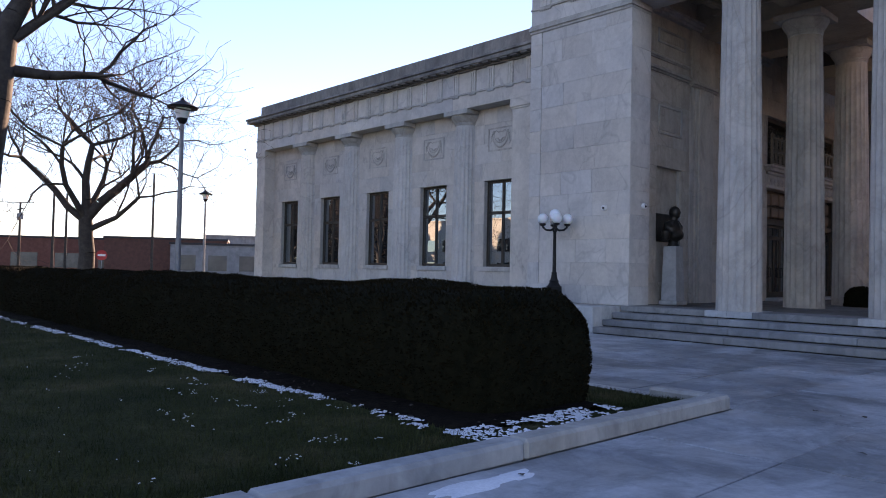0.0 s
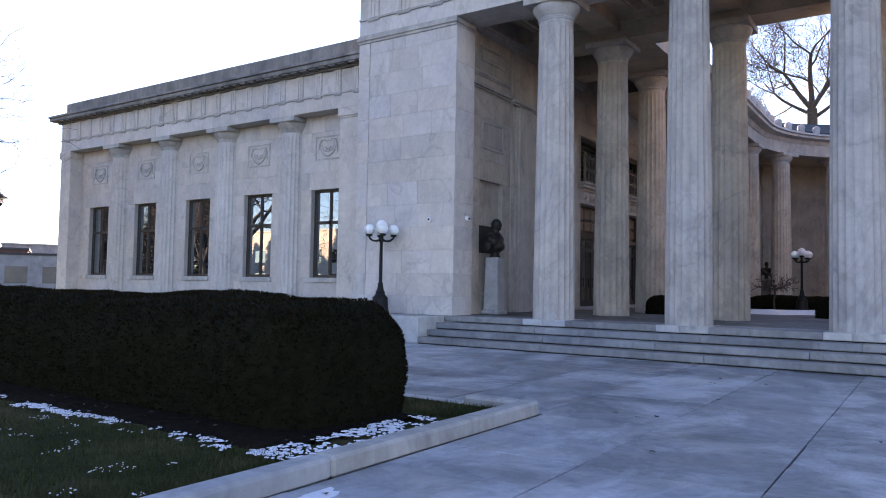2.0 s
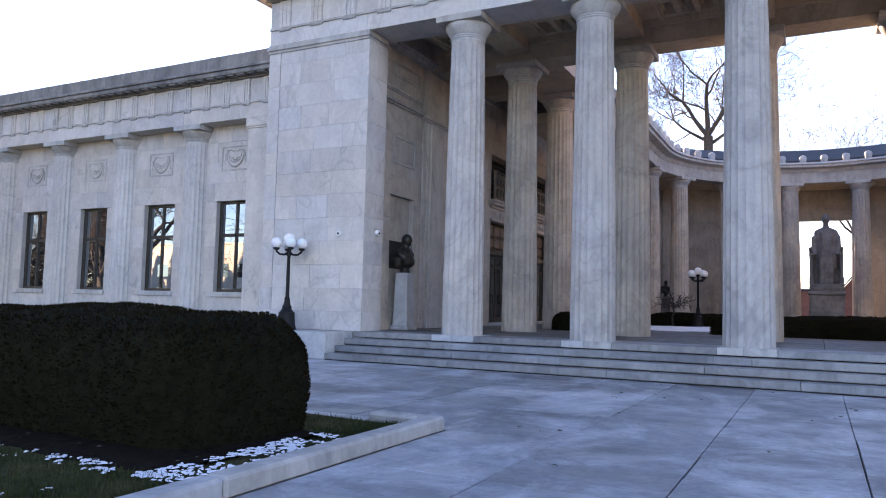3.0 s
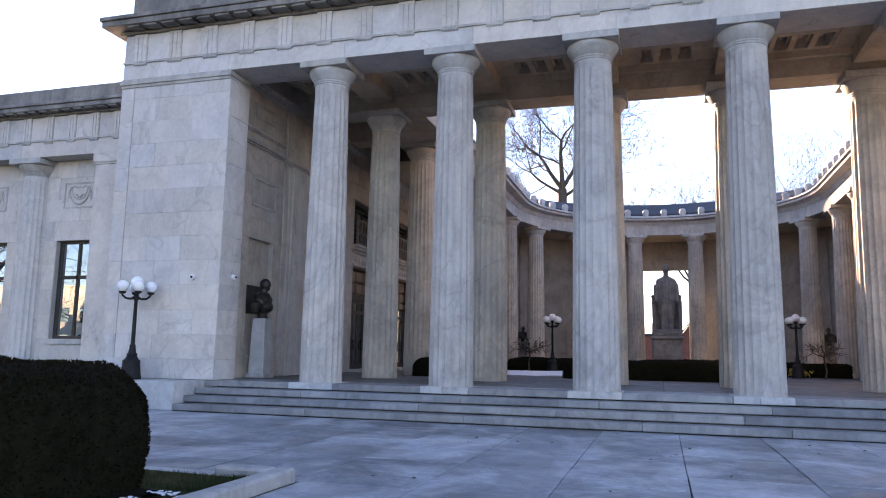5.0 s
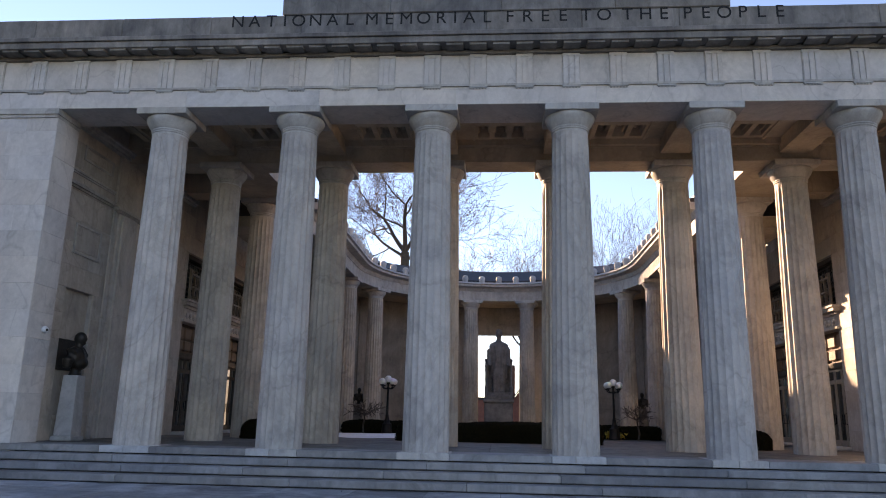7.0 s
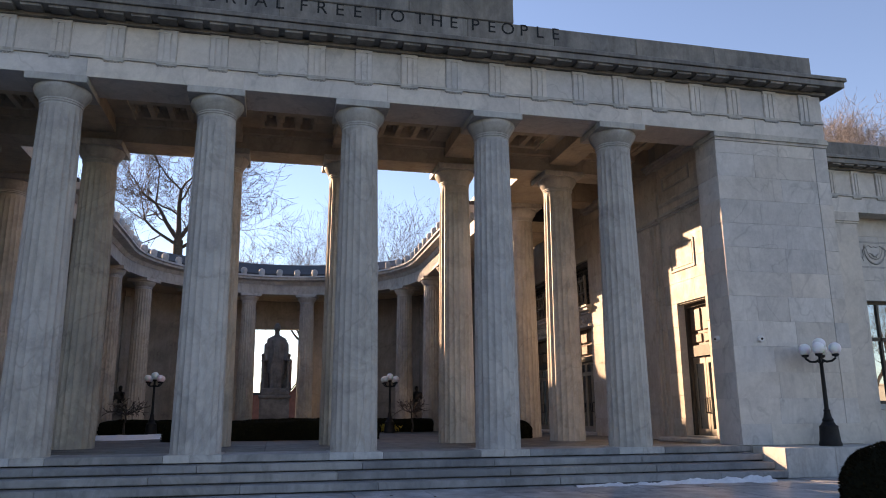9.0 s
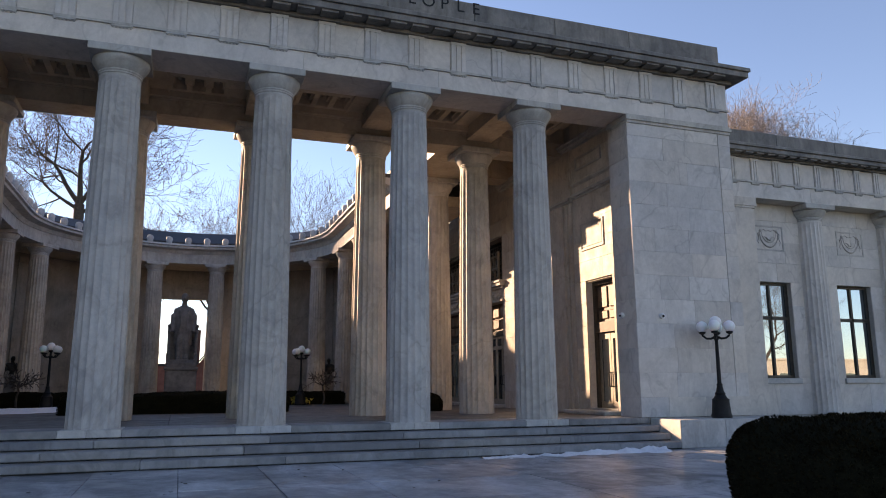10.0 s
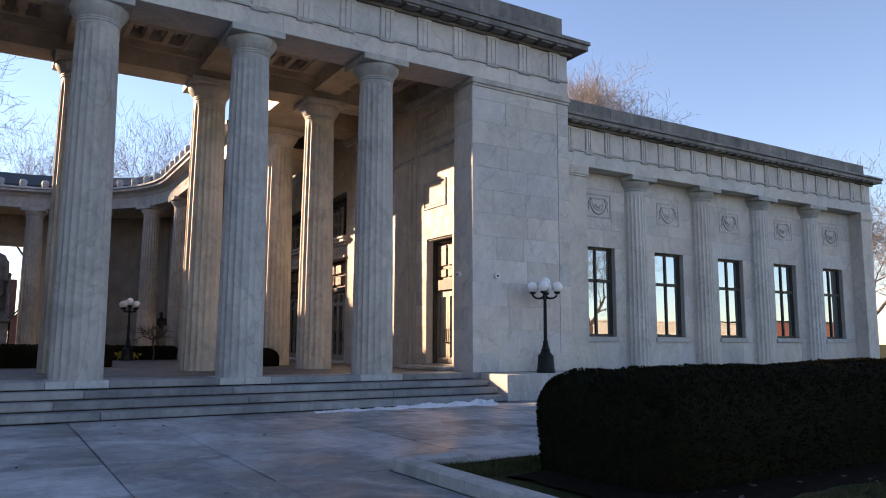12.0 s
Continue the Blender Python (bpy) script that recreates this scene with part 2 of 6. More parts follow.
def tube(bm, points, radii, n=8, caps=True):
    """A round bar through points."""
    pts = [Vector(p) for p in points]
    rings = []
    for i, p in enumerate(pts):
        d = (pts[min(i + 1, len(pts) - 1)] - pts[max(i - 1, 0)]).normalized()
        a = d.orthogonal().normalized() if abs(d.z) > 0.9 else d.cross(Vector((0, 0, 1))).normalized()
        b = d.cross(a)
        r = radii[i] if isinstance(radii, (list, tuple)) else radii
        rings.append([bm.verts.new(p + r * (a * math.cos(2 * math.pi * k / n) + b * math.sin(2 * math.pi * k / n))) for k in range(n)])
    for a, b in zip(rings, rings[1:]):
        for i in range(n):
            bm.faces.new((a[i], a[(i + 1) % n], b[(i + 1) % n], b[i]))
    if caps:
        bm.faces.new(rings[0][::-1])
        bm.faces.new(rings[-1])


def ball(bm, c, r, squash=(1, 1, 1), u=16, v=10):
    g = bmesh.ops.create_uvsphere(bm, u_segments=u, v_segments=v, radius=r)
    for q in g["verts"]:
        q.co = Vector((q.co.x * squash[0], q.co.y * squash[1], q.co.z * squash[2])) + Vector(c)


def part(name, bm, material, parent=None, label="", smooth=False, bevel=0.0):
    """Links a bmesh as one mesh object under a thing or a part."""
    if bevel:
        bmesh.ops.bevel(bm, geom=bm.edges[:], offset=bevel, segments=1, affect="EDGES", clamp_overlap=True)
    bmesh.ops.recalc_face_normals(bm, faces=bm.faces[:])
    me = bpy.data.meshes.new(name)
    bm.to_mesh(me)
    bm.free()
    me.materials.append(material)
    if smooth:
        me.shade_smooth()
        me.set_sharp_from_angle(angle=radians(38))
    ob = new(name, me)
    ob.parent = parent
    if label:
        ob["label"] = label
    return ob


def thing(name, label, category, group="", kind=""):
    return tagged(new(name), label, category, group, kind)


def structure(name, bm, material, label, category, bevel=0.0, smooth=False):
    return tagged(part(name, bm, material, None, "", smooth, bevel), label, category, "", "structure")


PIECES = {}


def piece(parent, name, x0, x1, y0, y1, z0, z1, material, c=0.006):
    """One chamfered stone; alike stones share a mesh."""
    s = tuple(round(abs(b - a), 3) for a, b in ((x0, x1), (y0, y1), (z0, z1)))
    key = (name, s, material.name)
    if key not in PIECES:
        h = [v / 2 for v in s]
        c = min(c, min(h) * 0.45)
        verts, idx = [], {}
        for sx in (-1, 1):
            for sy in (-1, 1):
                for sz in (-1, 1):
                    for ax in range(3):
                        sg = (sx, sy, sz)
                        idx[sg + (ax,)] = len(verts)
                        verts.append(tuple(sg[k] * (h[k] - (0 if k == ax else c)) for k in range(3)))
        faces = []
        for ax in range(3):
            b, d = [k for k in range(3) if k != ax]
            for s0 in (-1, 1):
                q = []
                for sb, sd in ((-1, -1), (1, -1), (1, 1), (-1, 1)):
                    sg = [0, 0, 0]
                    sg[ax], sg[b], sg[d] = s0, sb, sd
                    q.append(idx[tuple(sg) + (ax,)])
                faces.append(q)
            for sb in (-1, 1):
                for sd in (-1, 1):
                    q = []
                    for s0, k in ((-1, b), (1, b), (1, d), (-1, d)):
                        sg = [0, 0, 0]
                        sg[ax], sg[b], sg[d] = s0, sb, sd
                        q.append(idx[tuple(sg) + (k,)])
                    faces.append(q)
        for sx in (-1, 1):
            for sy in (-1, 1):
                for sz in (-1, 1):
                    faces.append([idx[(sx, sy, sz, k)] for k in range(3)])
        me = bpy.data.meshes.new(name)
        me.from_pydata(verts, [], faces)
        bm = bmesh.new()
        bm.from_mesh(me)
        bmesh.ops.recalc_face_normals(bm, faces=bm.faces[:])
        bm.to_mesh(me)
        bm.free()
        me.materials.append(material)
        PIECES[key] = me
    ob = new(name, PIECES[key])
    ob.location = ((x0 + x1) / 2, (y0 + y1) / 2, (z0 + z1) / 2)
    ob.parent = parent
    return ob


# ---- measures of the building (metres; x along the front, y into it, platform at FLOOR) ----
BAY, FLOOR, RISE = 3.35, 0.68, 0.17
COLS = [(k - 2.5) * BAY for k in range(6)]
ROW1, ROW2, ROW3 = 0.58, 4.53, 8.2          # column rows
PAV0, PAV1 = 11.07, 14.49                   # pavilion, from and to
SIDE = 11.38                                # side walls of the portico
ARCH0, ARCH1, FRIEZE, CORN, ATTIC, BLOCK = 8.79, 9.30, 10.08, 10.48, 11.36, 12.6
WING_END, WING_Y, WALL_Y = 31.75, 0.50, 1.05
COURT_Y, COURT_R = 18.4, 7.35


def openings_split(a, b, cuts):
    """What is left of the stretch a..b without the cuts."""
    out = [(a, b)]
    for c0, c1 in cuts:
        nxt = []
        for p, q in out:
            if c1 <= p or c0 >= q:
                nxt.append((p, q))
            else:
                nxt += [(p, c0)] if c0 > p else []
                nxt += [(c1, q)] if c1 < q else []
        out = nxt
    return [(p, q) for p, q in out if q - p > 0.02]


def ashlar(parent, axis, at, out, u0, u1, courses, length, holes=(), material=None, seed=1, proud=0.03, name="stone_block"):
    """Courses of facing stones on a wall; axis is the wall's normal, out its sign."""
    rnd = random.Random(seed)
    u0, u1 = min(u0, u1), max(u0, u1)
    for n, (z0, z1) in enumerate(zip(courses, courses[1:])):
        cuts = [(min(h[0], h[1]), max(h[0], h[1])) for h in holes if h[2] < z1 - 0.01 and h[3] > z0 + 0.01]
        for p, q in openings_split(u0, u1, cuts):
            count = max(1, round((q - p) / (length * rnd.uniform(0.85, 1.15))))
            edges = [p + (q - p) * i / count for i in range(count + 1)]
            for i in range(1, count):
                edges[i] += (0.25 if n % 2 else -0.25) * (q - p) / count + rnd.uniform(-0.05, 0.05)
            for a, b in zip(edges, edges[1:]):
                d = rnd.choice((proud - 0.003, proud, proud + 0.002))
                a, b, c, e = a + 0.0015, b - 0.0015, z0 + 0.0015, z1 - 0.0015
                if axis == "y":
                    piece(parent, name, a, b, at, at + out * d, c, e, material or MARBLE, 0.003)
                else:
                    piece(parent, name, at, at + out * d, a, b, c, e, material or MARBLE, 0.003)


def wall_with_holes(bm, axis, d0, d1, u0, u1, z0, z1, holes=()):
    """A thick wall with openings right through it."""
    us = sorted({u0, u1, *[h[0] for h in holes], *[h[1] for h in holes]})
    for a, b in zip(us, us[1:]):
        cuts = [(h[2], h[3]) for h in holes if h[0] < b - 1e-4 and h[1] > a + 1e-4]
        for p, q in openings_split(z0, z1, cuts):
            box(bm, *((a, b, d0, d1) if axis == "y" else (d0, d1, a, b)), p, q)


# ---- ground ----
def ground():
    bm = bmesh.new()
    bmesh.ops.create_grid(bm, x_segments=60, y_segments=60, size=1500)
    for v in bm.verts:
        v.co.z = -0.10 if v.co.length < 200 else -0.5
    structure("ground", bm, GRASS, "thin winter lawn and open ground reaching far away", "ground")
    bm = bmesh.new()
    box(bm, -15.0, 15.0, -8.55, -0.9, -0.09, -0.04)
    box(bm, -4.35, 4.35, -34, -8.55, -0.09, -0.04)
    structure("plaza_bed", bm, JOINT, "dark mortar bed under the marble plaza paving", "pavement")
    bm = bmesh.new()
    box(bm, -200, 200, -46, -36, -0.05, 0.0)
    structure("road", bm, ASPHALT, "grey asphalt street before the memorial", "road")
    bm = bmesh.new()
    box(bm, -52, -44, -36, 90, -0.05, 0.0)
    structure("road_side", bm, ASPHALT, "grey asphalt side street beside the memorial lawn", "road")


ground()


def steps():
    """Four marble risers right across the portico front, and the platform."""
    bm = bmesh.new()
    box(bm, -PAV0 - 0.2, PAV0 + 0.2, 0.25, 30, 0.0, FLOOR - 0.03)
    plat = structure("floor", bm, JOINT, "raised portico and court floor of worn marble flags", "floor")
    rnd = random.Random(5)
    flights = [(0.0, RISE, -1.26), (RISE, 2 * RISE, -0.84), (2 * RISE, 3 * RISE, -0.42)]
    for n, (z0, z1, y) in enumerate(flights):
        st = tagged(new("step"), "long grey-veined marble step worn at the edge", "step", "steps of the portico", "structure")
        half = PAV0 + 0.2
        bm = bmesh.new()
        box(bm, -half, half, y + 0.05, y + 0.5, z0, z0 + 0.03)
        part("bedding", bm, JOINT, st)
        x = -half
        while x < half - 0.1:
            w = min(rnd.uniform(2.6, 3.9), half - x)
            w = half - x if half - x - w < 1.0 else w
            piece(st, "step_slab", x + 0.003, x + w - 0.003, y, y + 0.60, z0 + 0.022, z1 - rnd.uniform(0, 0.004), STEP, 0.014)
            x += w
    top = tagged(new("step"), "top marble step with pale plinth stones under the columns", "step", "steps of the portico", "structure")
    edges = [-PAV0 - 0.2]
    for c in COLS:
        edges += [c - 0.575, c + rnd.uniform(-0.08, 0.08), c + 0.575]
    edges.append(PAV0 + 0.2)
    for i, (a, b) in enumerate(zip(edges, edges[1:])):
        pale = i % 3 != 0
        piece(top, "plinth_slab" if pale else "step_slab", a + 0.002, b - 0.002, 0.0, 1.17, 3 * RISE + 0.02, FLOOR + (0.004 if pale else 0.0), WHITE if pale else STEP, 0.012)
    y = 1.17
    while y < 9.4:
        x = -PAV0 - 0.9
        while x < PAV0 + 0.9:
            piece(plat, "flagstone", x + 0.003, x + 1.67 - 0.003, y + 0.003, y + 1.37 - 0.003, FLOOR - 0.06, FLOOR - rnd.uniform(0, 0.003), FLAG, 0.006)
            x += 1.675
        y += 1.37
    bm = bmesh.new()
    box(bm, -12, 12, 9.45, 30, FLOOR - 0.06, FLOOR - 0.012)
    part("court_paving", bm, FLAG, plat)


steps()


def cheek(s):
    """The low block beside the steps, on which the lamp stands."""
    t = thing("step_cheek_block", "low pale marble block closing the end of the steps", "block", "cheek blocks", "structure")
    for a, b in ((PAV0 + 0.21, 12.6), (12.6, 14.2), (14.2, 15.6)):
        piece(t, "coping_slab", s * (a + 0.002), s * (b - 0.002), -1.22, -0.002, 0.0, 0.665, WHITE, 0.018)


cheek(-1), cheek(1)


# ---- columns ----
def column(r0, r1, h, aba, cap, label, category="column", group="", stone=None):
    """A Doric column standing on the origin: fluted shaft, ringed capital and square abacus."""
    t = thing("column", label, category, group)
    bm = bmesh.new()
    n, k = 20, 6
    zs = [0, 0.05, 0.2, 0.4, 0.6, 0.75, 0.9, 0.965, 1.0]
    top = h - cap - aba
    rings = []
    for q in zs:
        r = r0 + (r1 - r0) * (0.55 * q + 0.45 * q * q)
        d = 0.062 * r * (1.0 if 0 < q < 0.99 else 0.0)
        d = 0.03 * r if q == 0 else d
        ring = []
        for i in range(n * k):
            a = 2 * math.pi * i / (n * k)
            u = (i % k) / k
            rr = r - d * math.sin(math.pi * u)
            ring.append(bm.verts.new((rr * math.cos(a), rr * math.sin(a), q * top)))
        rings.append(ring)
    for a, b in zip(rings, rings[1:]):
        for i in range(n * k):
            j = (i + 1) % (n * k)
            bm.faces.new((a[i], a[j], b[j], b[i]))
    bm.faces.new(rings[-1])
    part("shaft", bm, stone or SHAFT, t)
    bm = bmesh.new()
    c = cap
    lathe(bm, [(r1 * 0.99, top), (r1 * 1.0, top + 0.10 * c), (r1 * 1.045, top + 0.13 * c), (r1 * 1.045, top + 0.19 * c), (r1 * 1.015, top + 0.21 * c), (r1 * 1.06, top + 0.25 * c), (r1 * 1.06, top + 0.31 * c), (r1 * 1.03, top + 0.33 * c),
               (r1 * 1.10, top + 0.40 * c), (r1 * 1.22, top + 0.58 * c), (r1 * 1.33, top + 0.76 * c), (r1 * 1.385, top + 0.90 * c), (r1 * 1.36, top + c)], 40)
    part("capital", bm, TRIM, t, "", True)
    bm = bmesh.new()
    w = r1 * 1.46
    box(bm, -w, w, -w, w, top + c, h)
    part("abacus", bm, TRIM, t, "", False, 0.012)
    return t


H = ARCH0 - FLOOR
big = column(0.525, 0.435, H, 0.17, 0.44, "tall fluted grey-white marble Doric column on the portico platform", group="portico columns")
big.location = (COLS[0], ROW1, FLOOR)
for k in range(1, 6):
    copy_thing(big, pose(COLS[k], ROW1, FLOOR, 0, 0, 90 * k))
inner = column(0.525, 0.435, H, 0.17, 0.44, "tall fluted marble column inside the portico, brown-stained and tinted for sun bounce", group="inner portico columns", stone=OLD_WARM_SHAFT)
inner.location = (COLS[0], ROW2, FLOOR)
for k in range(1, 6):
    copy_thing(inner, pose(COLS[k], ROW2, FLOOR, 0, 0, 90 * k))
for s in (-1, 1):
    copy_thing(inner, pose(s * COLS[5], ROW3, FLOOR, 0, 0, 90))

low_h = 8.05 - FLOOR
small = column(0.47, 0.385, low_h, 0.15, 0.36, "smaller fluted marble column of the curved court colonnade", group="court colonnade columns", stone=OLD_WARM_SHAFT)
angles = [-87.5 + 25 * i for i in range(8)]
for i, a in enumerate(angles):
    p = pose(COURT_R * math.sin(radians(a)), COURT_Y + COURT_R * math.cos(radians(a)), FLOOR, 0, 0, -a)
    if i:
        copy_thing(small, p)
    else:
        small.matrix_basis = p
for s in (-1, 1):
    copy_thing(small, pose(s * COURT_R, COURT_Y - 3.2, FLOOR))


# ---- entablatures ----
def triglyph(bm, x, y, z0, z1, w, depth=0.05):
    """Three upright bars with guttae below."""
    for k in (-1, 0, 1):
        box(bm, x + k * w * 0.34 - w * 0.12, x + k * w * 0.34 + w * 0.12, y - depth, y + 0.02, z0, z1 - 0.06)
    box(bm, x - w / 2, x + w / 2, y - depth * 0.55, y + 0.02, z0, z1 - 0.02)
    box(bm, x - w / 2 - 0.005, x + w / 2 + 0.005, y - depth - 0.004, y + 0.02, z1 - 0.075, z1)


def entablature(name, u0, u1, y, a0, a1, f1, c1, top, pitch, first, depth, label, project=0.46, tw=0.40):
    """Architrave, frieze with triglyphs, cornice and attic along x, with the face at y."""
    t = tagged(new(name), label, "entablature", "", "structure")
    lo, hi = min(u0, u1), max(u0, u1)
    rnd = random.Random(int(abs(u0 * 7)) + 3)
    joint = lo
    while joint < hi - 0.05:
        w = BAY if hi - joint > BAY * 1.4 else hi - joint
        piece(t, "architrave_block", joint + 0.001, joint + w - 0.001, y, y + depth, a0, a1 - 0.055, MARBLE, 0.006)
        joint += w
    bm = bmesh.new()
    box(bm, lo, hi, y - 0.045, y + depth * 0.98, a1 - 0.055, a1)
    part("taenia", bm, TRIM, t)
    bm = bmesh.new()
    box(bm, lo + 0.002, hi - 0.002, y + 0.025, y + depth * 0.97, a1, f1)
    part("frieze", bm, PUTTY, t)
    n = int((hi - lo) / pitch) + 2
    marks = [first + i * pitch for i in range(-n, n) if lo + tw * 0.4 < first + i * pitch < hi - tw * 0.4]
    for i, x in enumerate(marks):
        bm = bmesh.new()
        triglyph(bm, x, y + 0.01, a1 + 0.002, f1 - 0.004, tw)
        part("triglyph", bm, MARBLE, t)
        bm = bmesh.new()
        box(bm, x - tw * 0.55, x + tw * 0.55, y - 0.04, y, a1 - 0.095, a1 - 0.056)
        for g in range(6):
            gx = x - tw * 0.46 + g * tw * 0.92 / 5
            box(bm, gx - 0.018, gx + 0.018, y - 0.034, y, a1 - 0.125, a1 - 0.095)
        part("guttae", bm, TRIM, t)
    ends = [lo] + [m for m in marks] + [hi]
    for a, b in zip(ends, ends[1:]):
        p, q = (a + tw / 2 if a in marks else a), (b - tw / 2 if b in marks else b)
        if q - p > 0.08:
            piece(t, "metope", p + 0.003, q - 0.003, y + 0.006, y + 0.10, a1 + 0.003, f1 - 0.003, MARBLE, 0.004)
    bm = bmesh.new()
    h = c1 - f1
    e0, e1 = lo - (project if u_open(lo) else 0), hi + (project if u_open(hi) else 0)
    box(bm, max(e0, lo - 0.12), min(e1, hi + 0.12), y - 0.10, y + depth * 0.95, f1, f1 + h * 0.22)
    part("bed_mould", bm, SOOT, t)
    bm = bmesh.new()
    for x in [m for q in marks for m in (q, q + pitch / 2)]:
        if lo < x < hi:
            box(bm, x - tw * 0.5, x + tw * 0.5, y - project * 0.9, y - 0.09, f1 + h * 0.16, f1 + h * 0.30)
    part("mutules", bm, SOOT, t)
    bm = bmesh.new()
    box(bm, e0, e1, y - project, y + depth * 0.94, f1 + h * 0.30, f1 + h * 0.72)
    box(bm, e0 - 0.05 * (e0 < lo), e1 + 0.05 * (e1 > hi), y - project - 0.05, y + depth * 0.93, f1 + h * 0.72, c1)
    part("cornice", bm, SOOT, t, "dark weather-stained marble cornice", False, 0.012)
    joint, k = lo + 0.02, 0
    while joint < hi - 0.05:
        w = 2.35 if hi - 0.02 - joint > 3.3 else hi - 0.02 - joint
        piece(t, "attic_block", joint + 0.001, joint + w - 0.001, y + 0.16, y + depth * 0.9, c1, top - 0.004 * (k % 2), SOOT, 0.02)
        joint += w
        k += 1
    return t


def u_open(x):
    """Whether an entablature ends free at x, and not against another wall."""
    return abs(abs(x) - PAV1) < 0.02 or abs(abs(x) - WING_END) < 0.02


front = entablature("entablature_front", -PAV1, PAV1, 0.0, ARCH0, ARCH1, FRIEZE, CORN, ATTIC, BAY / 3, COLS[0], 1.16, "portico entablature with triglyph frieze and soot-dark cornice")
for a, b in ((-5.57, -2.8), (-2.8, 0.0), (0.0, 2.8), (2.8, 5.57)):
    piece(front, "attic_block", a + 0.001, b - 0.001, 0.13, 1.3, ATTIC - 0.001, BLOCK, SOOT, 0.02)


def inscription(text, x0, x1, z, size):
    """Carved letters spread from x0 to x1 on the attic."""
    t = tagged(new("inscription"), "dark carved letters across the attic of the portico", "inscription")
    wide = [0.30 if ch == " " else 0.62 if ch == "I" else 1.0 for ch in text]
    step = (x1 - x0) / (sum(wide) - 1)
    run = -0.5
    for i, ch in enumerate(text):
        run += wide[i]
        if ch == " ":
            continue
        cu = bpy.data.curves.new("letter", "FONT")
        cu.body, cu.size, cu.extrude, cu.align_x = ch, size, 0.006, "CENTER"
        ob = bpy.data.objects.new("letter", cu)
        scene.collection.objects.link(ob)
        me = bpy.data.meshes.new_from_object(ob)
        bpy.data.objects.remove(ob)
        me.materials.append(IRON)
        lt = new("letter", me)
        lt.matrix_basis = pose(x0 + (run - wide[i] / 2) * step, 0.158, z, 90, 0, 0)
        lt.parent = t
    return t


inscription("NATIONAL MEMORIAL FREE TO THE PEOPLE", -6.72, 6.72, 11.05, 0.46)
name_bar = tagged(new("inscription_bar"), "row of dark carved marks on the raised attic block", "inscription")
for x in (-2.75, -1.85, -0.75, 0.05, 0.75, 1.15, 1.65, 2.15, 2.55, 3.0):
    bm = bmesh.new()
    box(bm, x - 0.11, x + 0.11, 0.118, 0.131, 11.84, 12.18)
    part("bar", bm, IRON, name_bar)


# ---- pavilions, side walls, portico ceiling ----
COURSES = [FLOOR, 1.18, 1.80, 2.44, 3.08, 3.72, 4.36, 5.00, 5.64, 6.28, 6.92, 7.56, 8.20, 8.55]


DOOR0, DOOR1 = 1.50, 2.97
PORTALS = (9.1, 13.4)


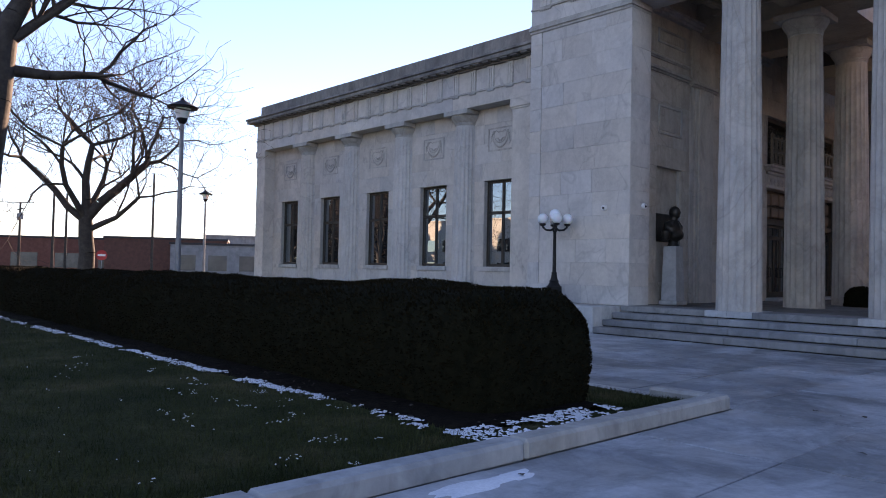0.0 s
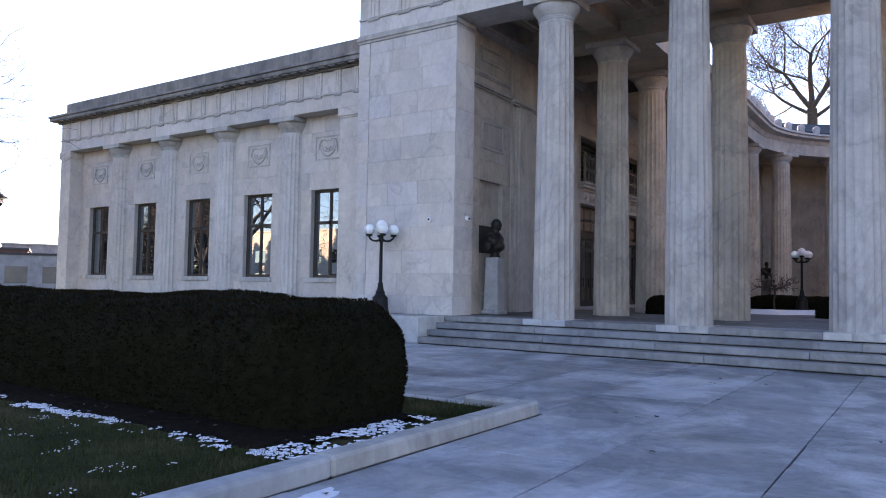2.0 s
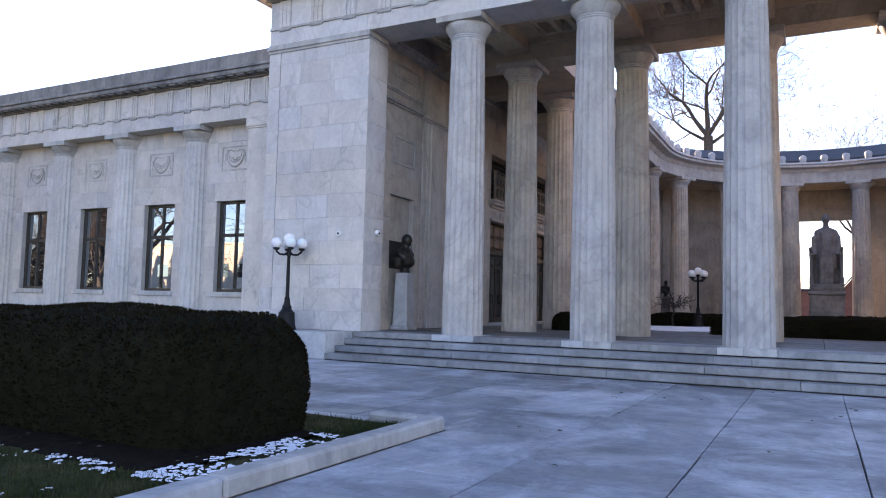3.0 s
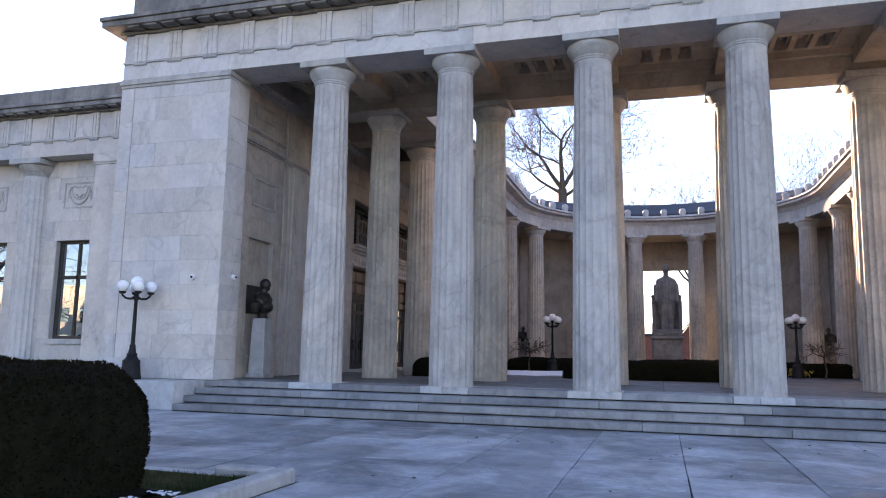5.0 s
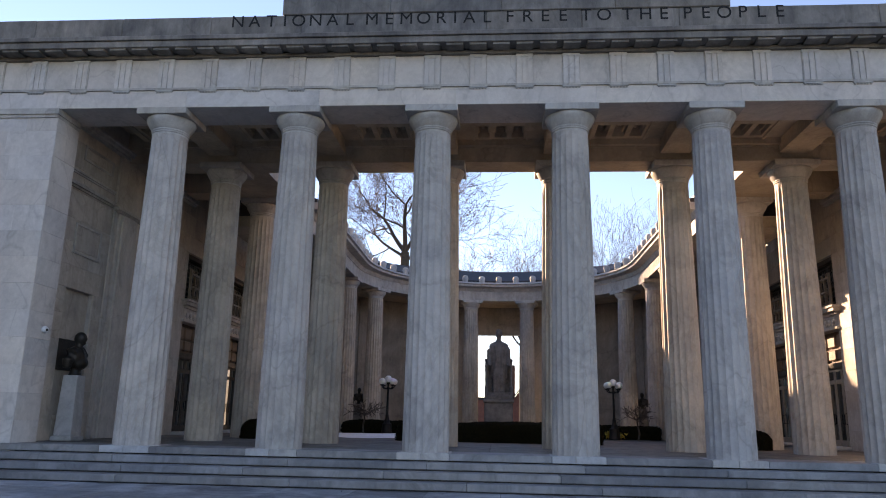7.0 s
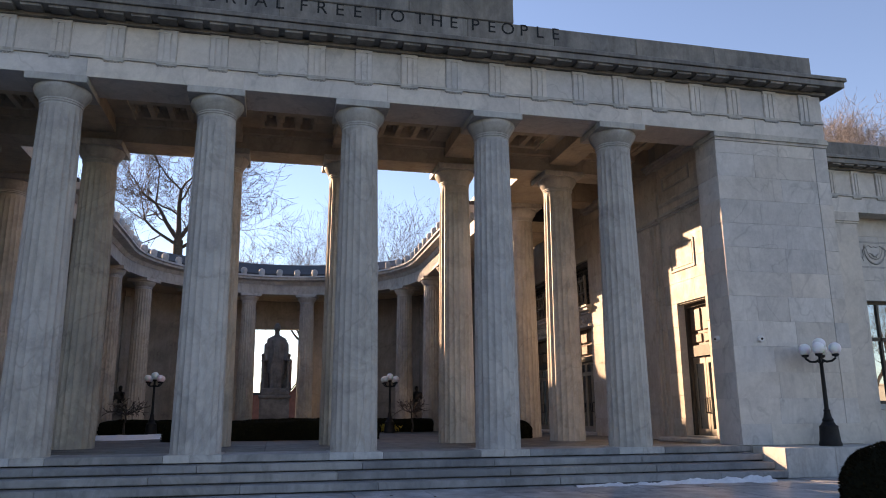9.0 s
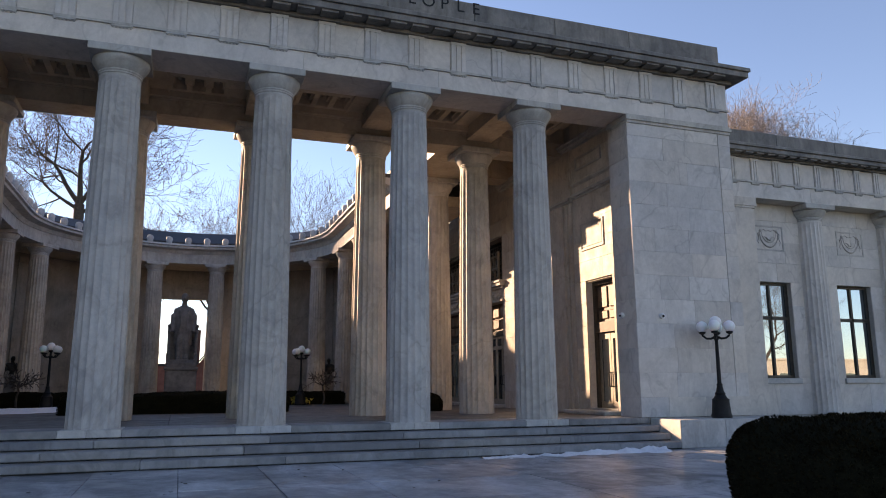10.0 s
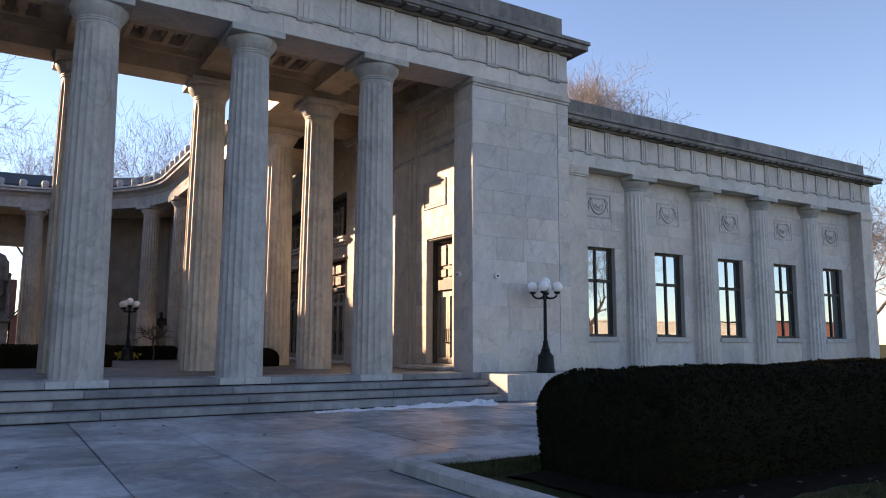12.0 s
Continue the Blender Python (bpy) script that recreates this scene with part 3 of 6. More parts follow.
def portal_of(s, p0):
    """Tall entrance: glazed doors, panelled transom, carved frieze, and a grilled window behind a low railing."""
    p = thing("entrance_portal", "tall bronze-framed entrance with panelled transom and grilled window", "door", "entrance portals")
    o = p0 - 9.6
    f0, f1 = SIDE + 0.20, SIDE + 0.30
    bm = bmesh.new()
    for y0, y1, z0, z1 in ((o + 9.602, o + 9.74, FLOOR, 7.198), (o + 11.86, o + 11.998, FLOOR, 7.198), (o + 9.74, o + 11.86, 7.05, 7.198), (o + 9.74, o + 11.86, 3.38, 3.56)):
        box(bm, s * (f0 - 0.06), s * (f1 + 0.08), y0, y1, z0, z1)
    part("portal_frame", bm, FRAME, p)
    bm = bmesh.new()
    box(bm, s * f1, s * (f1 + 0.05), o + 9.74, o + 11.86, 3.56, 5.10)
    part("transom", bm, DOOR, p)
    for y0, y1 in ((o + 9.84, o + 10.42), (o + 10.52, o + 11.08), (o + 11.18, o + 11.76)):
        for z0, z1 in ((3.66, 4.02), (4.10, 4.52)):
            bm = bmesh.new()
            box(bm, s * f0, s * f1, y0, y1, z0, z1)
            part("transom_panel", bm, PANEL, p, "raised light brown panel", False, 0.03)
    bm = bmesh.new()
    for z0, z1, d in ((4.62, 4.72, 0.14), (4.72, 5.12, 0.04), (5.12, 5.22, 0.12), (5.22, 5.34, 0.24), (5.34, 5.42, 0.30)):
        box(bm, s * (SIDE + 0.25), s * (SIDE - d), o + 9.62 - d, o + 11.98 + d, z0, z1)
    part("portal_cornice", bm, INNER, p, "carved stone ledge over the doors", False, 0.01)
    bm = bmesh.new()
    for i in range(7):
        yy = o + 9.90 + i * 0.30
        ball(bm, (s * (SIDE - 0.05), yy, 4.92), 0.085, (0.5, 1.0, 1.0), 10, 6)
        tube(bm, [(s * (SIDE - 0.05), yy - 0.13, 4.86), (s * (SIDE - 0.06), yy, 4.78), (s * (SIDE - 0.05), yy + 0.13, 4.86)], 0.02, 6)
    part("carved_frieze", bm, TRIM, p, "", True)
    bm = bmesh.new()
    for i in range(8):
        yy = o + 9.62 + i * 2.36 / 7
        box(bm, s * (SIDE - 0.22), s * (SIDE - 0.14), yy - 0.035, yy + 0.035, 5.42, 6.42 if i % 7 else 6.55)
    for z in (5.47, 5.92, 6.38):
        box(bm, s * (SIDE - 0.215), s * (SIDE - 0.145), o + 9.60, o + 12.0, z - 0.035, z + 0.035)
    for i in range(7):
        yy = o + 9.79 + i * 2.36 / 7
        for z in (5.70, 6.15):
            tube(bm, [(s * (SIDE - 0.18), yy + 0.11 * math.cos(q * 0.785), z + 0.15 * math.sin(q * 0.785)) for q in range(9)], 0.016, 5)
        ball(bm, (s * (SIDE - 0.18), yy, 6.46), 0.06, (0.6, 0.8, 1.3), 8, 6)
    part("railing", bm, RAIL, p, "ornate bronze railing before the upper window")
    bm = bmesh.new()
    box(bm, s * (f1 + 0.04), s * (f1 + 0.07), o + 9.74, o + 11.86, 5.10, 7.05)
    part("upper_window", bm, GLASS, p)
    bm = bmesh.new()
    for i in range(12):
        yy = o + 9.82 + i * 0.178
        box(bm, s * (f1 - 0.01), s * (f1 + 0.02), yy - 0.02, yy + 0.02, 5.42, 7.05)
    for i in range(9):
        zz = 5.50 + i * 0.18
        box(bm, s * (f1 - 0.014), s * (f1 + 0.016), o + 9.74, o + 11.86, zz - 0.02, zz + 0.02)
    part("grille", bm, BRONZE, p)
    for y0, y1, g in ((9.76, 10.27, 10.2), (10.29, 10.79, 10.36), (10.81, 11.31, 11.24), (11.33, 11.84, 11.4)):
        y0, y1, g = o + y0, o + y1, o + g
        bm = bmesh.new()
        for a, b, c, e in ((y0, y0 + 0.07, FLOOR + 0.06, 3.36), (y1 - 0.07, y1, FLOOR + 0.06, 3.36), (y0 + 0.07, y1 - 0.07, FLOOR + 0.06, 0.98), (y0 + 0.07, y1 - 0.07, 2.86, 3.0), (y0 + 0.07, y1 - 0.07, 3.28, 3.36)):
            box(bm, s * (f0 + 0.02), s * (f0 + 0.07), a, b, c, e)
        leaf = part("door_leaf", bm, METAL if s > 0 else FRAME, p)
        bm = bmesh.new()
        box(bm, s * (f0 + 0.04), s * (f0 + 0.052), y0 + 0.07, y1 - 0.07, 0.98, 3.28)
        part("pane", bm, GLASS, leaf)
        bm = bmesh.new()
        tube(bm, [(s * (f0 + 0.03), g, 1.5), (s * (f0 - 0.05), g, 1.53), (s * (f0 - 0.05), g, 1.83), (s * (f0 + 0.03), g, 1.86)], 0.016, 6)
        part("handle", bm, IRON, leaf)
    piece(p, "threshold", s * (SIDE - 0.5), s * (SIDE + 0.3), o + 9.5, o + 12.1, FLOOR, FLOOR + 0.10, WHITE, 0.02)


def pavilion(s):
    bm = bmesh.new()
    box(bm, s * PAV0, s * PAV1, 0.03, 0.95, 0.0, ARCH0 - 0.001)
    box(bm, s * SIDE, s * PAV1, 0.95, 1.28, 0.0, ARCH0 - 0.001)
    core = structure("wall_pavilion", bm, PUTTY, "plain marble pavilion wall of large smooth blocks", "wall")
    ashlar(core, "y", 0.03, -1, s * (PAV0 - 0.03), s * 14.06, COURSES[1:], 1.25, seed=11 + s)
    ashlar(core, "y", 0.03, -1, s * 14.075, s * PAV1, COURSES[1:], 0.6, seed=21 + s)
    ashlar(core, "y", 0.03, -1, s * (PAV0 - 0.04), s * (PAV1 + 0.02), COURSES[:2], 1.3, seed=31 + s, proud=0.055)
    ashlar(core, "x", s * PAV0, -s, 0.03, 0.95, COURSES, 1.0, seed=41 + s)
    bm = bmesh.new()
    for z0, z1, d in ((8.55, 8.63, 0.03), (8.63, 8.71, 0.07), (8.71, ARCH0 - 0.002, 0.045)):
        box(bm, s * (PAV0 - d), s * (PAV1 + d * 0.5), -d, 0.95, z0, z1)
    part("cap_moulding", bm, TRIM, core)
    # wall between portico and pavilion room, with its doorway or its niche
    bm = bmesh.new()
    doorway = [(DOOR0, DOOR1, FLOOR, 4.54)]
    portal = [(p0, p0 + 2.4, FLOOR, 7.2) for p0 in PORTALS]
    niche = [(1.79, 3.13, 1.30, 4.58)] if s < 0 else []
    holes = portal + (doorway if s > 0 else [])
    wall_with_holes(bm, "x", s * SIDE, s * (SIDE + 0.5), 0.951, 19.0, 0.0, 9.749, holes + niche)
    w = structure("wall_side", bm, PUTTY, "inner marble wall of the portico with panels and mouldings", "wall")
    tall = [FLOOR, 1.30, 1.94, 2.58, 3.22, 3.90, 4.58, 5.18, 5.80, 6.42, 7.18, 7.80, 8.52, 9.1, 9.745]
    ashlar(w, "x", s * SIDE, -s, 0.95, 3.60, tall, 1.3, holes + niche, material=INNER, seed=51 + s, proud=0.05)
    ashlar(w, "x", s * SIDE, -s, 5.03, 16.0, tall, 1.5, holes, material=INNER, seed=61 + s)
    # stepped pilaster with a small capital
    bm = bmesh.new()
    for y0, y1, d in ((3.605, 3.74, 0.09), (3.74, 3.90, 0.045), (3.90, 4.06, 0.10), (4.06, 4.88, 0.15), (4.88, 5.02, 0.09)):
        box(bm, s * SIDE, s * (SIDE - d), y0, y1, FLOOR, 7.16)
    box(bm, s * SIDE, s * (SIDE - 0.12), 3.61, 5.02, 7.31, 8.88)
    part("pilaster", bm, INNER, w, "", False, 0.008)
    bm = bmesh.new()
    for z0, z1, d in ((7.16, 7.21, 0.18), (7.21, 7.27, 0.24), (7.27, 7.31, 0.21)):
        box(bm, s * SIDE, s * (SIDE - d), 3.58 - (d - 0.18), 5.04 + (d - 0.18), z0, z1)
    part("pilaster_capital", bm, TRIM, w, "", False, 0.006)
    # two string mouldings and the cornice under the ceiling
    for rows in (((7.23, 7.28, 0.10), (7.28, 7.34, 0.17), (7.34, 7.39, 0.13)), ((7.62, 7.66, 0.09), (7.66, 7.71, 0.13))):
        bm = bmesh.new()
        for z0, z1, d in rows:
            box(bm, s * (SIDE - 0.045), s * (SIDE - d), 1.0, 3.50, z0, z1)
        part("string_moulding", bm, TRIM, w)
    bm = bmesh.new()
    for z0, z1, d in ((8.86, 8.93, 0.18), (8.93, 9.02, 0.26), (9.02, 9.07, 0.32)):
        box(bm, s * (SIDE - 0.04), s * (SIDE - d), 1.16, 4.05, z0, z1)
        box(bm, s * (SIDE - 0.04), s * (SIDE - d), 5.04, 9.0, z0, z1)
    part("wall_cornice", bm, TRIM, w)
    # framed panels: a groove shows between the raised field and its fillet
    for z0, z1, y0, y1 in ((5.51, 6.34, 1.83, 3.13), (8.10, 8.52, 1.79, 3.30)):
        bm = bmesh.new()
        for a, b, c, e in ((y0, y1, z0, z0 + 0.05), (y0, y1, z1 - 0.05, z1), (y0, y0 + 0.05, z0 + 0.05, z1 - 0.05), (y1 - 0.05, y1, z0 + 0.05, z1 - 0.05)):
            box(bm, s * (SIDE - 0.045), s * (SIDE - 0.085), a, b, c, e)
        part("panel_frame", bm, TRIM, w)
        bm = bmesh.new()
        box(bm, s * (SIDE - 0.045), s * (SIDE - 0.066), y0 + 0.10, y1 - 0.10, z0 + 0.10, z1 - 0.10)
        part("panel_field", bm, INNER, w, "", False, 0.008)
    if s < 0:
        bm = bmesh.new()
        box(bm, s * (SIDE + 0.10), s * (SIDE + 0.30), 1.79, 3.13, 1.30, 4.58)
        part("niche_back", bm, INNER, w)
        bm = bmesh.new()
        box(bm, s * (SIDE + 0.098), s * (SIDE + 0.06), 1.95, 2.95, 2.45, 3.26)
        part("plaque", bm, BRONZE, w, "dark bronze plaque behind the bust", False, 0.01)
    # thin dark sheets in place of the unlit rooms behind the openings
    bm = bmesh.new()
    box(bm, s * (SIDE + 0.5), s * (SIDE + 0.52), 0.9, 19, 0.0, 9.6)
    box(bm, s * (SIDE + 0.5), s * (SIDE + 3.6), 1.30, 1.35, 0.0, 9.6)
    part("room_back", bm, ROOM_DARK, w)
    for p0 in PORTALS:
        portal_of(s, p0)


pavilion(-1), pavilion(1)


def side_door():
    """Half-glazed double door of one pavilion with a panelled transom and a step."""
    x, y0, y1, mid = SIDE + 0.22, DOOR0, DOOR1, (DOOR0 + DOOR1) / 2
    d = thing("door", "dark wooden double door with metal leaves under a panelled transom", "door", kind="structure")
    bm = bmesh.new()
    for a, b, c, e in ((y0 + 0.002, y0 + 0.10, FLOOR, 4.538), (y1 - 0.10, y1 - 0.002, FLOOR, 4.538), (y0 + 0.10, y1 - 0.10, 4.44, 4.538), (y0 + 0.10, y1 - 0.10, 3.02, 3.32)):
        box(bm, x - 0.04, x + 0.24, a, b, c, e)
    part("door_frame", bm, FRAME, d)
    bm = bmesh.new()
    box(bm, x + 0.06, x + 0.12, y0 + 0.11, y1 - 0.11, 3.32, 4.44)
    part("transom", bm, DOOR, d)
    for a, b in ((y0 + 0.17, mid - 0.05), (mid + 0.05, y1 - 0.17)):
        for c, e in ((3.40, 3.66), (3.74, 4.38)):
            bm = bmesh.new()
            box(bm, x + 0.02, x + 0.07, a, b, c, e)
            part("transom_panel", bm, PANEL, d, "raised light brown panel", False, 0.03)
    for a, b, g in ((y0 + 0.11, mid - 0.01, mid - 0.06), (mid + 0.01, y1 - 0.11, mid + 0.06)):
        leaf = bmesh.new()
        for p, q, c, e in ((a, a + 0.10, FLOOR + 0.05, 3.0), (b - 0.10, b, FLOOR + 0.05, 3.0), (a + 0.10, b - 0.10, FLOOR + 0.05, 1.02), (a + 0.10, b - 0.10, 2.82, 3.0)):
            box(leaf, x + 0.05, x + 0.10, p, q, c, e)
        lf = part("door_leaf", leaf, METAL, d)
        bm = bmesh.new()
        box(bm, x + 0.068, x + 0.082, a + 0.10, b - 0.10, 1.02, 2.82)
        part("pane", bm, GLASS, lf)
        bm = bmesh.new()
        tube(bm, [(x + 0.05, g, 1.45), (x - 0.03, g, 1.47), (x - 0.03, g, 1.84), (x + 0.05, g, 1.86)], 0.017, 8)
        part("handle", bm, IRON, lf, "dark pull handle")
    st = thing("door_step", "worn pale stone step before the side door", "step", kind="structure")
    piece(st, "slab", SIDE - 0.60, SIDE - 0.055, y0 - 0.15, y1 + 0.65, FLOOR, FLOOR + 0.11, WHITE, 0.02)
    piece(st, "slab", SIDE - 0.053, SIDE + 0.3, y0 + 0.01, y1 - 0.01, FLOOR, FLOOR + 0.16, WHITE, 0.01)


side_door()


def portico_ceiling():
    """Coffered ceiling between the column rows, with beams on the column lines."""
    bm = bmesh.new()
    box(bm, -SIDE - 0.5, SIDE + 0.5, 1.0, 5.1, 9.75, 10.0)
    for s in (-1, 1):
        box(bm, s * 8.0, s * (SIDE + 0.5), 5.1, 17.0, 9.75, 10.0)
    lines = [-SIDE + 0.2] + COLS + [SIDE - 0.2]
    for a, b in zip(lines, lines[1:]):
        u0, u1 = a + 0.42, b - 0.42
        y0, y1, xm = 1.30, 4.02, (u0 + u1) / 2
        xs = [xm - 0.49, xm, xm + 0.49]
        ys = [1.92, 3.30]
        for p, q in openings_split(y0, y1, [(c - 0.42, c + 0.42) for c in ys]):
            box(bm, u0, u1, p, q, 9.42, 9.76)
        for c in ys:
            for p, q in openings_split(u0, u1, [(x - 0.17, x + 0.17) for x in xs]):
                box(bm, p, q, c - 0.419, c + 0.419, 9.42, 9.76)
            for x in xs:
                for g, h in ((x - 0.169, x - 0.12), (x + 0.12, x + 0.169)):
                    box(bm, g, h, c - 0.418, c + 0.418, 9.56, 9.755)
                for k in range(-2, 3):
                    ball(bm, (x, c + k * 0.16, 9.71), 0.075, (1, 1, 0.8), 8, 6)
        for g, h in ((xm - 0.80, xm - 0.74), (xm + 0.74, xm + 0.80)):
            box(bm, g, h, y0 + 0.142, y1 - 0.142, 9.37, 9.43)
        box(bm, u0 - 0.02, u1 + 0.02, y0 - 0.02, y0 + 0.14, 9.25, 9.5)
        box(bm, u0 - 0.02, u1 + 0.02, y1 - 0.14, y1 + 0.02, 9.25, 9.5)
    for x in COLS:
        box(bm, x - 0.42, x + 0.42, 1.155, 4.05, 9.02, 9.75)
    for s in (-1, 1):
        for y in (ROW3,):
            box(bm, s * (COLS[5] + 0.46), s * SIDE, y - 0.42, y + 0.42, 9.02, 9.75)
    structure("ceiling", bm, CEIL, "coffered stone ceiling of the portico with deep beams", "ceiling")
    bm = bmesh.new()
    box(bm, -SIDE, SIDE, ROW2 - 0.46, ROW2 + 0.46, ARCH0, 9.75)
    box(bm, -SIDE, SIDE, ROW2 - 0.50, ROW2 + 0.50, 9.22, 9.30)
    for s in (-1, 1):
        box(bm, s * (COLS[5] - 1.15), s * (COLS[5] + 0.46), ROW2 + 0.461, 16.5, ARCH0, 9.75)
    structure("inner_beam", bm, CEIL, "plain marble beams over the inner columns", "beam")
    bm = bmesh.new()
    box(bm, -SIDE - 0.5, SIDE + 0.5, 0.9, 5.3, 10.05, 10.9)
    for s in (-1, 1):
        box(bm, s * 7.95, s * (PAV1 - 0.3), 5.3, 17.5, 10.05, 10.4)
        box(bm, s * (SIDE + 0.501), s * (PAV1 - 0.3), 1.2, 17.5, 9.91, 10.04)
        # unseen upright box on each side, added only to close out light
        box(bm, s * 14.0, s * (PAV1 - 0.05), 1.2, 17.5, 8.2, 11.3)
    structure("roof", bm, ROOF, "flat roof over the portico, with added unseen side boxes that block light", "roof")


portico_ceiling()


# ---- wings ----
def relief(name_parent, x, y, z, w, h):
    """A carved swag panel between two rosettes."""
    bm = bmesh.new()
    for a, b, c, e in ((-w / 2, w / 2, -h / 2, -h / 2 + 0.05), (-w / 2, w / 2, h / 2 - 0.05, h / 2), (-w / 2, -w / 2 + 0.05, -h / 2 + 0.05, h / 2 - 0.05), (w / 2 - 0.05, w / 2, -h / 2 + 0.05, h / 2 - 0.05)):
        box(bm, x + a, x + b, y - 0.012, y, z + c, z + e)
    part("panel_frame", bm, TRIM, name_parent)
    bm = bmesh.new()
    for drop, half, rad in ((0.58, 0.33, 0.026), (0.40, 0.25, 0.016)):
        us = [-1 + i / 8 for i in range(17)]
        pts = [(x + u * w * half, y - 0.012, z + h * 0.24 - drop * h * math.sqrt(max(0.0, 1 - u * u))) for u in us]
        tube(bm, pts, [rad * (0.45 + 0.75 * (1 - u * u)) for u in us], 8)
    for sgn in (-1, 1):
        ball(bm, (x + sgn * w * 0.28, y - 0.008, z + h * 0.29), 0.055, (1, 0.5, 1), 10, 6)
        tube(bm, [(x + sgn * w * k, y - 0.006, z + h * q) for k, q in ((0.30, 0.26), (0.37, 0.16), (0.35, 0.0), (0.39, -0.14), (0.36, -0.26))], [0.02, 0.018, 0.014, 0.012, 0.006], 6)
        tube(bm, [(x + sgn * w * k, y - 0.006, z + h * q) for k, q in ((0.25, 0.30), (0.16, 0.36), (0.08, 0.28), (0.0, 0.32))], [0.018, 0.014, 0.014, 0.016], 6)
        tube(bm, [(x + sgn * w * k, y - 0.008, z + h * q) for k, q in ((0.02, -0.08), (0.09, 0.03), (0.17, 0.05))], [0.03, 0.022, 0.008], 6)
    part("swag", bm, TRIM, name_parent, "", True)


wing_col = column(0.46, 0.395, 6.93 - 0.62, 0.16, 0.34, "engaged fluted marble column against the wing wall", group="wing columns", stone=MARBLE)
WINDOWS = [16.62, 19.86, 23.11, 26.36, 29.58]
WCOLS = [18.2, 21.46, 24.72, 27.96]
wing_col.location = (-WCOLS[0], WALL_Y + 0.0, 0.62)


def window(s, x):
    w, z0, z1, y = 1.40, 1.66, 4.52, WALL_Y + 0.22
    t = thing("window", "tall bronze-framed window with six mirror-like panes", "window", "wing windows", "structure")
    bm = bmesh.new()
    x0, x1 = s * x - w / 2, s * x + w / 2
    for a, b, c, e in ((x0, x0 + 0.075, z0, z1), (x1 - 0.075, x1, z0, z1), (x0 + 0.075, x1 - 0.075, z0, z0 + 0.09), (x0 + 0.075, x1 - 0.075, z1 - 0.08, z1),
                       (s * x - 0.035, s * x + 0.035, z0 + 0.09, z1 - 0.08), (x0 + 0.075, x1 - 0.075, 3.40, 3.50)):
        box(bm, a, b, y - 0.05, y + 0.06, c, e)
    part("window_frame", bm, FRAME, t)
    for a, b in ((x0 + 0.075, s * x - 0.035), (s * x + 0.035, x1 - 0.075)):
        for c, e in ((z0 + 0.09, 3.40), (3.50, z1 - 0.08)):
            bm = bmesh.new()
            box(bm, a, b, y - 0.004, y + 0.006, c, e)
            part("pane", bm, GLASS, t)
    bm = bmesh.new()
    box(bm, x0 - 0.06, x1 + 0.06, WALL_Y - 0.06, y - 0.05, z0 - 0.16, z0 - 0.004)
    part("window_sill", bm, WHITE, t, "", False, 0.012)


def wing(s):
    holes = [(s * x - 0.70, s * x + 0.70, 1.66, 4.52) for x in WINDOWS]
    bm = bmesh.new()
    wall_with_holes(bm, "y", WALL_Y + 0.03, WALL_Y + 0.6, *sorted((s * (PAV1 - 0.3), s * (WING_END - 0.02))), 0.0, 8.2, holes)
    box(bm, s * (WING_END - 0.5), s * (WING_END - 0.03), WALL_Y + 0.6, 15.0, 0.0, 8.6)
    core = structure("wall_wing", bm, PUTTY, "pale marble library wing wall behind engaged columns", "wall")
    cs = [0.62, 1.50, 1.66, 2.38, 3.09, 3.81, 4.52, 5.10, 5.75, 6.40, 6.96]
    ashlar(core, "y", WALL_Y + 0.03, -1, s * 15.65, s * 31.0, cs, 1.35, holes, seed=71 + s)
    for x in WINDOWS:
        relief(core, s * x, WALL_Y - 0.002, 5.86, 1.1, 0.78)
    for a, b in ((PAV1 + 0.05, 15.66), (31.0, WING_END)):
        bm = bmesh.new()
        box(bm, s * a, s * b, WING_Y + 0.03, WALL_Y + 0.6, 0.0, 6.60)
        box(bm, s * (a - 0.03), s * (b + 0.03), WING_Y, WALL_Y + 0.6, 6.60, 6.66)
        box(bm, s * (a - 0.06), s * (b + 0.06), WING_Y - 0.03, WALL_Y + 0.6, 6.66, 6.929)
        part("anta", bm, MARBLE, core, "", False, 0.008)
    ashlar(core, "x", s * (WING_END - 0.03), s, WALL_Y + 0.6, 15.0, [0.62, 1.5, 2.38, 3.1, 3.8, 4.5, 5.1, 5.75, 6.4, 6.93], 1.5, seed=91 + s)
    # dark sheet behind each window, painted as an unlit room
    bm = bmesh.new()
    for x in WINDOWS:
        box(bm, s * x - 1.1, s * x + 1.1, WALL_Y + 0.61, WALL_Y + 0.63, 1.2, 5.0)
    part("room_back", bm, ROOM_DARK, core)
    bm = bmesh.new()
    box(bm, s * PAV1, s * (WING_END - 0.1), WALL_Y + 0.3, 15.0, 8.6, 8.8)
    part("roof_slab", bm, ROOF, core)
    u0, u1 = sorted((s * (PAV1 + 0.02), s * WING_END))
    entablature("entablature_wing", u0, u1, WING_Y, 6.93, 7.44, 8.14, 8.46, 9.08, 0.813, s * WCOLS[0], 1.1, "lower wing entablature with triglyphs and dark parapet", 0.36, 0.27)
    for x in WINDOWS:
        window(s, x)
    for i, x in enumerate(WCOLS):
        if s > 0 or i:
            copy_thing(wing_col, pose(s * x, WALL_Y, 0.62, 0, 0, 90 * i))


wing(-1), wing(1)


